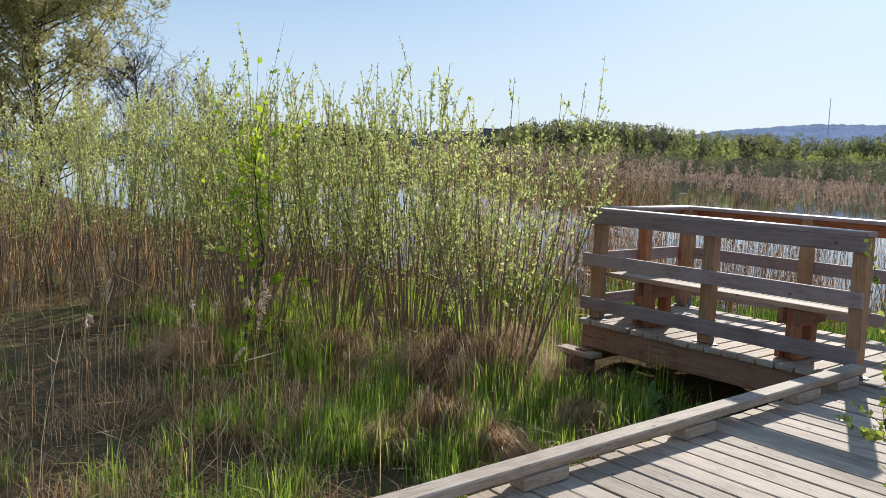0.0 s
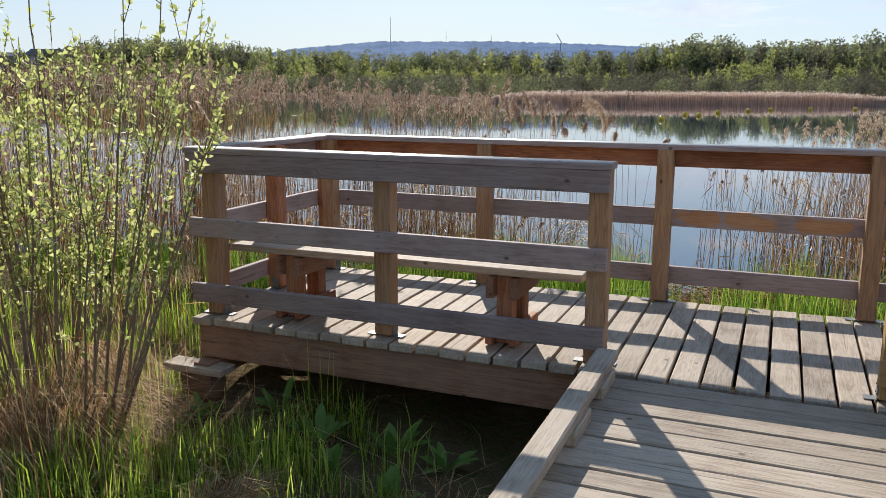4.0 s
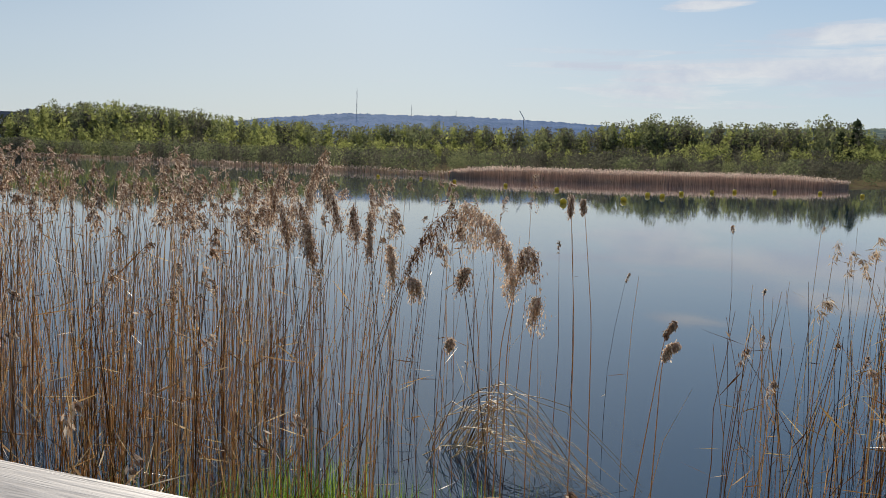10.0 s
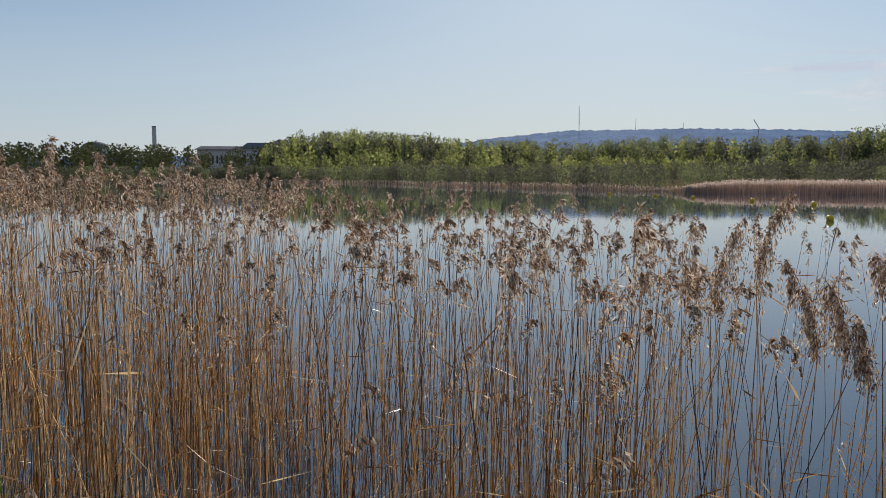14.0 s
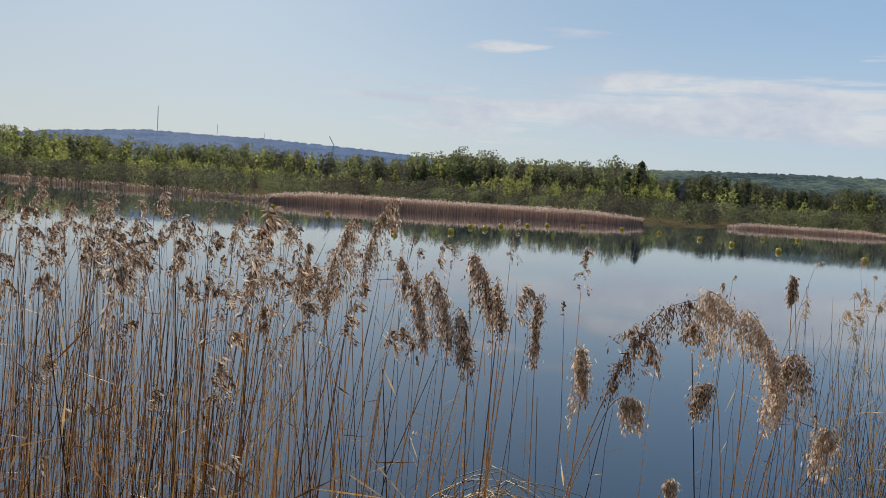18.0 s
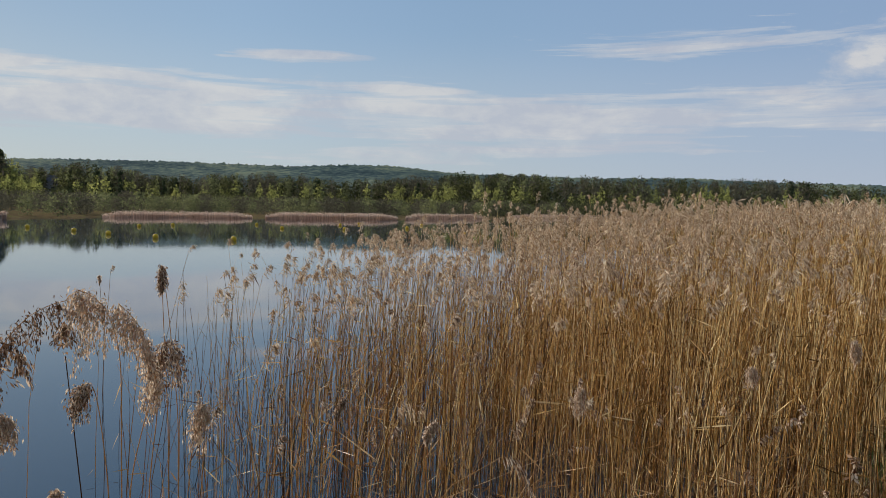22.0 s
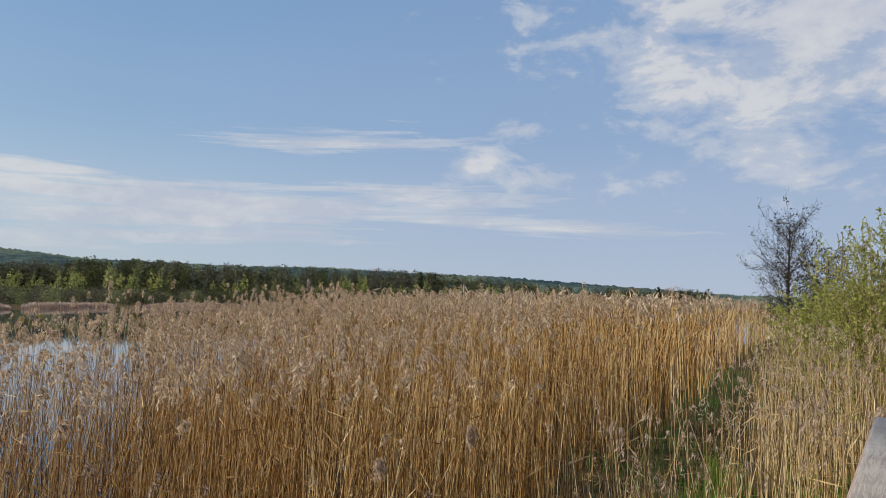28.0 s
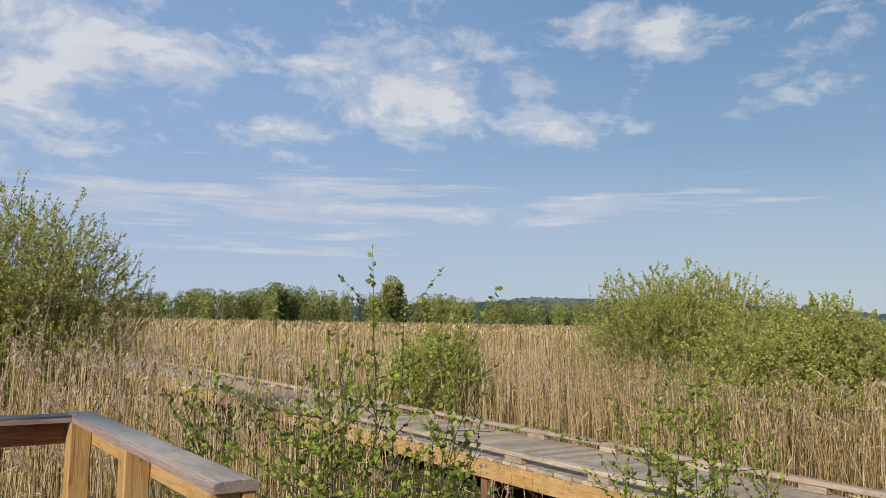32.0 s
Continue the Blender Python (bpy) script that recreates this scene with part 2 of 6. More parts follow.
WOOD_SCRAPED = wood("scraped_rail_wood", (0.15, 0.102, 0.088), (0.30, 0.215, 0.185), (0.42, 0.315, 0.27), 0.78, (0.31, 0.255, 0.245), 0.5, scrapes=((-0.40, 0.17), (-0.10, 0.19), (0.36, 0.20)))
# post wood in a browner, darker copy that has the posts' shade in it
WOOD_PILLAR = wood("shaded_post_wood", (0.18, 0.085, 0.038), (0.38, 0.20, 0.09), (0.56, 0.33, 0.15), 0.75, (0.23, 0.16, 0.13), 0.45)
WOOD_BEAM = wood("stained_beam_wood", (0.125, 0.055, 0.03), (0.25, 0.122, 0.068), (0.35, 0.19, 0.11), 0.75, (0.21, 0.155, 0.125), 0.35)


def blade(name, stops, translucent=0.45, rough=0.6, tint=None, spread=0.8, spec=0.3, patch=0.6):
    """Thin plant matter: a colour for every piece, part of the light passes through."""
    m, n = material(name)
    geo = n.add("ShaderNodeNewGeometry")
    rnd = geo.outputs["Random Per Island"]
    pos = n.noise(geo.outputs["Position"], patch, 2.0)
    f = n.math("ADD", n.math("MULTIPLY", rnd, spread), n.math("MULTIPLY", pos, 1.0 - spread))
    col = n.ramp(f, stops)
    p = principled(n, col, rough, None, spec=spec)
    tr = n.add("ShaderNodeBsdfTranslucent", Color=n.mix(1.0, col, tint or (1, 1, 1), "MULTIPLY"))
    mixed = n.add("ShaderNodeMixShader", i0=translucent, i1=p, i2=tr.outputs[0])
    finish(n, mixed.outputs[0])
    return m


REED_STEM = blade("dry_reed_stem", [(0.10, (0.11, 0.046, 0.015)), (0.5, (0.49, 0.26, 0.095)), (0.90, (0.88, 0.66, 0.38))], 0.4, 0.4, spread=0.9, spec=0.4)
REED_PALE = blade("pale_dry_reed", [(0.10, (0.22, 0.13, 0.045)), (0.5, (0.60, 0.43, 0.20)), (0.90, (0.90, 0.73, 0.45))], 0.3, 0.5, spread=0.9)
REED_GOLD = blade("golden_dry_reed", [(0.10, (0.10, 0.04, 0.01)), (0.42, (0.45, 0.24, 0.07)), (0.66, (0.77, 0.50, 0.195)), (0.90, (0.96, 0.78, 0.45))], 0.26, 0.6, spread=0.9, spec=0.2)
REED_PLUME = blade("reed_plume", [(0.12, (0.11, 0.056, 0.033)), (0.5, (0.39, 0.255, 0.17)), (0.84, (0.88, 0.74, 0.59))], 0.42, 0.9, spec=0.05)
PLUME_DARK = blade("dark_reed_plume", [(0.12, (0.07, 0.035, 0.02)), (0.5, (0.20, 0.115, 0.07)), (0.88, (0.44, 0.31, 0.22))], 0.4, 0.8, spec=0.1)
PLUME_GOLD = blade("golden_reed_plume", [(0.12, (0.28, 0.175, 0.10)), (0.5, (0.66, 0.49, 0.33)), (0.88, (0.93, 0.80, 0.62))], 0.32, 0.9, spec=0.05)
PLUME_PALE = blade("pale_reed_plume", [(0.12, (0.32, 0.21, 0.14)), (0.5, (0.63, 0.475, 0.35)), (0.88, (0.90, 0.77, 0.62))], 0.5, 0.9, spec=0.05)
REED_FAR = blade("distant_reed", [(0.2, (0.48, 0.36, 0.295)), (0.5, (0.64, 0.49, 0.40)), (0.8, (0.82, 0.65, 0.53))], 0.5, 0.9, spec=0.02)
GRASS = blade("green_sedge", [(0.10, (0.035, 0.075, 0.011)), (0.5, (0.155, 0.275, 0.03)), (0.9, (0.42, 0.53, 0.085))], 0.5, 0.5)
# yellower, brighter copy of the sedge: sunlight on the near tufts is coloured in
SUNLIT_GRASS = blade("sunlit_sedge", [(0.10, (0.06, 0.105, 0.013)), (0.5, (0.28, 0.40, 0.042)), (0.9, (0.58, 0.66, 0.12))], 0.58, 0.5)
STRAW = blade("dead_grass", [(0.15, (0.19, 0.095, 0.04)), (0.5, (0.50, 0.295, 0.14)), (0.85, (0.80, 0.58, 0.33))], 0.4, 0.7)
WILLOW_LEAF = blade("willow_leaf", [(0.15, (0.35, 0.385, 0.11)), (0.5, (0.53, 0.56, 0.18)), (0.85, (0.68, 0.69, 0.30))], 0.58, 0.5)
BIRCH_LEAF = blade("birch_leaf", [(0.15, (0.26, 0.38, 0.02)), (0.5, (0.40, 0.52, 0.03)), (0.85, (0.55, 0.62, 0.06))], 0.55, 0.45)
ALDER_LEAF = blade("alder_leaf", [(0.15, (0.11, 0.145, 0.028)), (0.5, (0.25, 0.30, 0.045)), (0.85, (0.46, 0.50, 0.10))], 0.45, 0.4)
DOCK_LEAF = blade("dock_leaf", [(0.15, (0.08, 0.16, 0.035)), (0.5, (0.13, 0.24, 0.05)), (0.85, (0.22, 0.35, 0.07))], 0.35, 0.4)
BUSH_LEAF = blade("grey_willow_leaf", [(0.15, (0.24, 0.265, 0.05)), (0.5, (0.42, 0.435, 0.105)), (0.85, (0.62, 0.61, 0.20))], 0.5, 0.55)
# birch green made paler and greyer, air haze painted into the leaf colour
FAR_BIRCH = blade("hazed_birch_leaf", [(0.25, (0.14, 0.155, 0.06)), (0.5, (0.29, 0.305, 0.10)), (0.75, (0.50, 0.51, 0.165))], 0.52, 0.9, spec=0.02, spread=0.3, patch=0.07)
FAR_MIXED = blade("distant_mixed_leaf", [(0.25, (0.036, 0.042, 0.022)), (0.5, (0.068, 0.075, 0.033)), (0.75, (0.125, 0.128, 0.05))], 0.4, 0.9, spec=0.02, spread=0.3, patch=0.06)
# olive leaves lifted towards grey-blue: haze carried by the base colour
FAR_HAZY = blade("hazed_far_leaf", [(0.25, (0.09, 0.10, 0.058)), (0.5, (0.17, 0.185, 0.09)), (0.75, (0.31, 0.325, 0.145))], 0.5, 0.9, spec=0.02, spread=0.25, patch=0.06)
FAR_DARK = blade("brown_alder_crown", [(0.25, (0.065, 0.06, 0.048)), (0.5, (0.11, 0.105, 0.075)), (0.75, (0.19, 0.18, 0.115))], 0.42, 0.9, spec=0.02, spread=0.3, patch=0.06)
BUD_LEAF = blade("budding_willow_leaf", [(0.15, (0.28, 0.25, 0.10)), (0.5, (0.44, 0.40, 0.165)), (0.85, (0.60, 0.57, 0.25))], 0.55, 0.7)
FAR_PINE = blade("distant_conifer", [(0.15, (0.036, 0.05, 0.03)), (0.5, (0.055, 0.072, 0.04)), (0.85, (0.08, 0.098, 0.05))], 0.4, 0.8, spec=0.02)


def plain(name, stops, scale, rough, bump=0.3, dist=0.01, spec=0.3, metal=0.0):
    m, n = material(name)
    co = n.add("ShaderNodeNewGeometry").outputs["Position"]
    a = n.noise(co, scale, 6.0, 0.62)
    b = n.noise(co, scale * 7.3, 4.0, 0.6)
    f = n.math("ADD", n.math("MULTIPLY", a, 0.65), n.math("MULTIPLY", b, 0.35))
    finish(n, principled(n, n.ramp(f, stops), rough, f, bump, dist, spec, metal))
    return m


BARK = plain("willow_bark", [(0.3, (0.13, 0.088, 0.056)), (0.55, (0.25, 0.178, 0.11)), (0.75, (0.36, 0.265, 0.165))], 30.0, 0.85)
BARK_DARK = plain("alder_bark", [(0.3, (0.035, 0.028, 0.022)), (0.7, (0.095, 0.078, 0.06))], 30.0, 0.85)
GALV = plain("galvanised_steel", [(0.3, (0.16, 0.165, 0.17)), (0.7, (0.26, 0.265, 0.27))], 60.0, 0.6, 0.1, 0.002, 0.4, 0.5)
BUOY = plain("yellow_buoy", [(0.3, (0.62, 0.38, 0.02)), (0.7, (0.80, 0.52, 0.04))], 6.0, 0.35)
# walls and roofs toned up so their colour holds the far haze
MASONRY = plain("hazed_masonry", [(0.3, (0.36, 0.35, 0.36)), (0.7, (0.48, 0.46, 0.46))], 0.3, 0.9)
ROOFING = plain("hazed_roofing", [(0.3, (0.09, 0.09, 0.10)), (0.7, (0.16, 0.155, 0.165))], 0.5, 0.8)
PALE_WALL = plain("white_render_wall", [(0.3, (0.62, 0.62, 0.60)), (0.7, (0.76, 0.76, 0.74))], 0.4, 0.8)
STEEL = plain("mast_steel", [(0.3, (0.22, 0.24, 0.27)), (0.7, (0.30, 0.32, 0.35))], 0.4, 0.6)
GLASS_DARK = plain("dark_window_glass", [(0.3, (0.03, 0.035, 0.04)), (0.7, (0.05, 0.055, 0.065))], 0.5, 0.15)


def ground_material():
    m, n = material("marsh_soil")
    co = n.add("ShaderNodeNewGeometry").outputs["Position"]
    big = n.noise(co, 0.9, 5.0, 0.6)
    fine = n.noise(co, 14.0, 6.0, 0.7)
    f = n.math("ADD", n.math("MULTIPLY", big, 0.55), n.math("MULTIPLY", fine, 0.45))
    col = n.ramp(f, [(0.30, (0.045, 0.035, 0.022)), (0.45, (0.11, 0.082, 0.045)), (0.55, (0.17, 0.125, 0.07)), (0.60, (0.09, 0.12, 0.03)), (0.72, (0.26, 0.195, 0.115))])
    finish(n, principled(n, col, 1.0, fine, 0.9, 0.06, 0.0))
    return m


def water_material():
    m, n = material("lake_water")
    co = n.add("ShaderNodeNewGeometry").outputs["Position"]
    swell = n.noise(n.scaled(co, (0.35, 1.0, 1.0)), 0.8, 3.0, 0.5)
    ripple = n.noise(n.scaled(co, (1.0, 1.6, 1.0)), 5.0, 3.0, 0.6)
    h = n.math("ADD", n.math("MULTIPLY", swell, 0.7), n.math("MULTIPLY", ripple, 0.22))
    sh = principled(n, (0.02, 0.042, 0.07, 1), 0.03, h, 0.016, 0.05, 0.5, ior=1.6)
    finish(n, sh)
    return m


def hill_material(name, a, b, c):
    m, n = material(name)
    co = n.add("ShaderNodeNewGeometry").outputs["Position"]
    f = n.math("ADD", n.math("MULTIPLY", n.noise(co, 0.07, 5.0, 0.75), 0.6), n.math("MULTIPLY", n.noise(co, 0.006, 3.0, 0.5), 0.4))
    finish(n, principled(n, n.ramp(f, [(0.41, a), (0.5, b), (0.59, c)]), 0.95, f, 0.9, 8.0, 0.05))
    return m


GROUND, WATER = ground_material(), water_material()
# forest on the far ridge, distance haze put in as blue base colour
HILL_HAZE_BLUE = hill_material("hazed_forest_hill", (0.06, 0.13, 0.25), (0.09, 0.17, 0.31), (0.125, 0.21, 0.36))
HILL_GREEN = hill_material("wooded_hill", (0.028, 0.055, 0.065), (0.085, 0.125, 0.115), (0.20, 0.235, 0.155))


# ---- building helpers ----
def fast_mesh(name, verts, quads, mats, index=None):
    """A mesh from arrays: verts (n, 3), quads (m, 4) or triangles (m, 3), index: the material of each quad."""
    me = bpy.data.meshes.new(name)
    verts, quads = np.asarray(verts, np.float32), np.asarray(quads, np.int32)
    me.vertices.add(len(verts))
    me.vertices.foreach_set("co", verts.ravel())
    me.loops.add(quads.size)
    me.loops.foreach_set("vertex_index", quads.ravel())
    me.polygons.add(len(quads))
    side = quads.shape[1]
    me.polygons.foreach_set("loop_start", np.arange(0, quads.size, side, dtype=np.int32))
    me.polygons.foreach_set("loop_total", np.full(len(quads), side, np.int32))
    for m in mats:
        me.materials.append(m)
    if index is not None:
        me.polygons.foreach_set("material_index", np.asarray(index, np.int32))
    me.update(calc_edges=True)
    return me


def smooth(me):
    me.polygons.foreach_set("use_smooth", np.ones(len(me.polygons), bool))
    return me


def part(name, shape, mat, parent=None, m=None, label=""):
    """Links a bmesh or a mesh as one object under a thing or a part."""
    if isinstance(shape, bmesh.types.BMesh):
        me = bpy.data.meshes.new(name)
        shape.to_mesh(me)
        shape.free()
    else:
        me = shape
    if mat is not None and not me.materials:
        me.materials.append(mat)
    ob = new(name, me)
    if parent is not None:
        ob.parent = parent
    if m is not None:
        ob.matrix_basis = m
    if label:
        ob["label"] = label
    return ob


BOARDS = {}


def board(length, width, thick, mat, chamfer=0.004, wear=0.0, variant=0):
    """A sawn board, its length along local X, with chamfered edges; boards of one size share one mesh."""
    key = (round(length, 3), round(width, 3), round(thick, 3), mat.name, chamfer, wear, variant)
    if key not in BOARDS:
        bm = bmesh.new()
        bmesh.ops.create_cube(bm, size=1.0)
        bmesh.ops.scale(bm, vec=(length, width, thick), verts=bm.verts)
        bmesh.ops.bevel(bm, geom=list(bm.edges), offset=chamfer, segments=3 if chamfer > 0.01 else 1, affect="EDGES")
        if wear:
            rng = np.random.default_rng(variant + 7)
            for v in bm.verts:
                v.co += Vector(rng.normal(0, wear, 3))
        me = bpy.data.meshes.new("board")
        bm.to_mesh(me)
        bm.free()
        me.materials.append(mat)
        BOARDS[key] = me
    return BOARDS[key]


def beam(name, a, b, width, thick, mat, parent, up=(0, 0, 1), chamfer=0.004, label="", wear=0.0, variant=0):
    """A board from a to b (its middle line); thick is measured along up."""
    a, b = Vector(a), Vector(b)
    x = (b - a).normalized()
    z = (Vector(up) - x * Vector(up).dot(x)).normalized()
    y = z.cross(x)
    m = Matrix((x, y, z)).transposed().to_4x4()
    m.translation = (a + b) / 2
    return part(name, board((b - a).length, width, thick, mat, chamfer, wear, variant), None, parent, m, label)


def cap_board(length, width, thick):
    """A handrail board with a gently arched top."""
    key = ("cap", round(length, 3), round(width, 3), round(thick, 3))
    if key not in BOARDS:
        bm = bmesh.new()
        prof = [(-0.5, 0.0), (-0.5, 0.66), (-0.485, 0.80), (-0.44, 0.90), (-0.34, 0.965), (0.0, 1.0), (0.34, 0.965), (0.44, 0.90), (0.485, 0.80), (0.5, 0.66), (0.5, 0.0)]
        ends = [[bm.verts.new((sx * length / 2, y * width, z * thick - thick / 2)) for y, z in prof] for sx in (-1, 1)]
        for i in range(len(prof)):
            j = (i + 1) % len(prof)
            f = bm.faces.new((ends[0][i], ends[1][i], ends[1][j], ends[0][j]))
            f.smooth = 1 <= i <= 8
            f.material_index = 0 if 3 <= i <= 6 else 1
        bm.faces.new(ends[0]).material_index = 1
        bm.faces.new(ends[1][::-1]).material_index = 1
        bmesh.ops.recalc_face_normals(bm, faces=bm.faces)
        me = bpy.data.meshes.new("cap_board")
        bm.to_mesh(me)
        bm.free()
        me.materials.append(WOOD_CAP)
        me.materials.append(WOOD_OUTER)
        BOARDS[key] = me
    return BOARDS[key]


def empty(name, label, category, at=(0, 0, 0), group="", kind=""):
    ob = new(name)
    ob.empty_display_size = 0.1
    ob.matrix_basis = pose(*at)
    return tagged(ob, label, category, group, kind)


def box_mesh(sx, sy, sz, mat, bevel=0.02):
    bm = bmesh.new()
    bmesh.ops.create_cube(bm, size=1.0)
    bmesh.ops.scale(bm, vec=(sx, sy, sz), verts=bm.verts)
    if bevel:
        bmesh.ops.bevel(bm, geom=list(bm.edges), offset=bevel, segments=1, affect="EDGES")
    me = bpy.data.meshes.new("block")
    bm.to_mesh(me)
    bm.free()
    me.materials.append(mat)
    return me


def tubes(paths, radii, sides=3):
    """Quads of tapered tubes along paths (n, k, 3) with radii (n, k)."""
    n, kk, _ = paths.shape
    d = np.gradient(paths, axis=1)
    d /= np.linalg.norm(d, axis=2, keepdims=True) + 1e-9
    ref = np.where(np.abs(d[..., 2:3]) > 0.9, np.array([1.0, 0, 0]), np.array([0, 0, 1.0]))
    u = np.cross(d, ref)
    u /= np.linalg.norm(u, axis=2, keepdims=True) + 1e-9
    w = np.cross(d, u)
    ang = np.arange(sides) * 2 * np.pi / sides
    ring = u[:, :, None] * np.cos(ang)[None, None, :, None] + w[:, :, None] * np.sin(ang)[None, None, :, None]
    v = paths[:, :, None] + ring * radii[:, :, None, None]
    base = np.arange(n * kk * sides).reshape(n, kk, sides)
    nxt = np.roll(base, -1, axis=2)
    q = np.stack([base[:, :-1], nxt[:, :-1], nxt[:, 1:], base[:, 1:]], -1)
    return v.reshape(-1, 3), q.reshape(-1, 4)


def diamonds(root, way, length, width, rng, fold=0.5):
    """Leaf-like quads: root (n, 3), unit way (n, 3), length and width (n,)."""
    side = np.cross(way, rng.normal(size=way.shape))
    side /= np.linalg.norm(side, axis=1, keepdims=True) + 1e-9
    mid = root + way * (length * fold)[:, None]
    v = np.stack([root, mid + side * width[:, None] / 2, root + way * length[:, None], mid - side * width[:, None] / 2], 1)
    return v.reshape(-1, 3), np.arange(len(root) * 4).reshape(-1, 4)


def leaflets(root, way, length, width, rng):
    """Small triangular leaves, widest at two thirds of their length."""
    side = np.cross(way, rng.normal(size=way.shape))
    side /= np.linalg.norm(side, axis=1, keepdims=True) + 1e-9
    v = np.stack([root, root + way * (length * 0.75)[:, None] + side * width[:, None] * 0.5, root + way * length[:, None] - side * width[:, None] * 0.45], 1)
    return v.reshape(-1, 3), np.arange(len(root) * 3).reshape(-1, 3)


def unit(v):
    return v / (np.linalg.norm(v, axis=-1, keepdims=True) + 1e-9)


def joined(pieces):
    """Joins (verts, quads, material index) triples."""
    vs, qs, ix, at = [], [], [], 0
    for v, q, i in pieces:
        vs.append(v), qs.append(q + at), ix.append(np.full(len(q), i))
        at += len(v)
    return np.concatenate(vs), np.concatenate(qs), np.concatenate(ix)


# ---- lie of the land ----
WATER_Z, LAND_Z = -0.75, -0.55
FAR_AZ = [-180, -110, -75, -56, -45, -36, -29, -19, -8, 5, 14, 24, 31, 40, 52, 66, 80, 100, 180]
FAR_R = [60, 120, 330, 330, 250, 165, 132, 104, 100, 108, 138, 142, 150, 215, 330, 420, 420, 300, 60]


def far_shore(az):
    return np.interp(az, FAR_AZ, FAR_R)


def near_shore(x):
    """y at which the near bank meets the water."""
    y = np.interp(x, [-5, -3, -1.2, -0.6, 0.6, 2.5, 4, 6, 8], [3.4, 3.4, 3.7, 4.3, 4.9, 4.9, 4.5, 5.3, 6.4]) + 0.2 * np.sin(x * 1.3) + 0.16 * np.sin(x * 3.1 + 1)
    y = y - 1.1 * np.exp(-(((x - 0.05) / 0.34) ** 2))
    return y + np.interp(x, [7.0, 10.0, 14.0, 40.0], [0.0, 0.4, 1.2, 5.0])


def land(x, y):
    x, y = np.asarray(x, float), np.asarray(y, float)
    az, r = np.degrees(np.arctan2(x, y)), np.hypot(x, y)
    bump = 0.05 * np.sin(x * 2.3 + 1.7 * np.sin(y)) * np.cos(y * 1.9) + 0.04 * np.sin(x * 5.1 + y * 4.3)
    s = y - near_shore(x)
    z = LAND_Z + bump - 0.26 / (1 + np.exp(-(s + 0.3) * 2.2)) - np.clip(s, 0, 12) * 0.09
    far = np.clip((r - far_shore(az)) / 6.0, 0, 1)
    lakeside = s > 0
    z = np.where(lakeside, z + far * (-0.45 - z), z)
    pit = np.exp(-(((x + 1.0) / 1.35) ** 4) - (((y - 0.55) / 0.95) ** 4))
    z = z - 0.06 * pit + 0.2 * np.exp(-(((y - 2.05) / 0.4) ** 2)) * (np.abs(x - 1.4) < 6)
    return z + np.where(r > 300, (r - 300) * 0.004, 0)


def ground_mesh():
    rr = np.concatenate([np.arange(0.0, 14.0, 0.3), 14.0 * 1.075 ** np.arange(0, 78)])
    na = 220
    aa = np.linspace(0, 2 * np.pi, na, endpoint=False)
    R, A = np.meshgrid(rr, aa, indexing="ij")
    X, Y = R * np.sin(A), R * np.cos(A)
    Z = land(X, Y)
    v = np.stack([X, Y, Z], -1).reshape(-1, 3)
    b = np.arange(len(rr) * na).reshape(len(rr), na)
    nx = np.roll(b, -1, axis=1)
    q = np.stack([b[:-1], b[1:], nx[1:], nx[:-1]], -1).reshape(-1, 4)
    return smooth(fast_mesh("ground", v, q, [GROUND]))


part("ground", ground_mesh(), None)
tagged(bpy.data.objects["ground"], "dark marshy soil with moss and dead reed litter", "ground", kind="structure")
a = np.linspace(0, 2 * np.pi, 96, endpoint=False)
rw = np.array([0.0, 40.0, 120.0, 480.0])
wv = np.stack([np.outer(rw, np.sin(a)), np.outer(rw, np.cos(a)), np.full((4, 96), WATER_Z)], -1).reshape(-1, 3)
wb = np.arange(4 * 96).reshape(4, 96)
wn = np.roll(wb, -1, axis=1)
wq = np.stack([wb[:-1], wb[1:], wn[1:], wn[:-1]], -1).reshape(-1, 4)
part("water", fast_mesh("water", wv, wq, [WATER]), None)
tagged(bpy.data.objects["water"], "calm blue lake surface mirroring the sky", "lake", kind="structure")


# ---- timber platform ----
X0, X1, Y0, Y1 = -2.70, 3.55, 0.0, 1.67
RAIL_Z = (0.155, 0.587, 1.001)
TOP = 1.10


def bracket(at, yaw, parent):
    bm = bmesh.new()
    for size, loc in (((0.06, 0.003, 0.09), (0, -0.0015, 0.045)), ((0.06, 0.06, 0.003), (0, -0.03, 0.002))):
        r = bmesh.ops.create_cube(bm, size=1.0)
        bmesh.ops.scale(bm, vec=size, verts=r["verts"])
        bmesh.ops.translate(bm, vec=loc, verts=r["verts"])
    for x in (-0.02, 0.02):
        for z in (0.03, 0.07):
            r = bmesh.ops.create_cone(bm, cap_ends=True, segments=6, radius1=0.006, radius2=0.005, depth=0.006)
            bmesh.ops.rotate(bm, cent=(0, 0, 0), matrix=Matrix.Rotation(radians(90), 3, "X"), verts=r["verts"])
            bmesh.ops.translate(bm, vec=(x, -0.004, z), verts=r["verts"])
    return part("post_bracket", bm, GALV, parent, pose(*at, 0, 0, yaw), "galvanised angle bracket")


SCREW = []


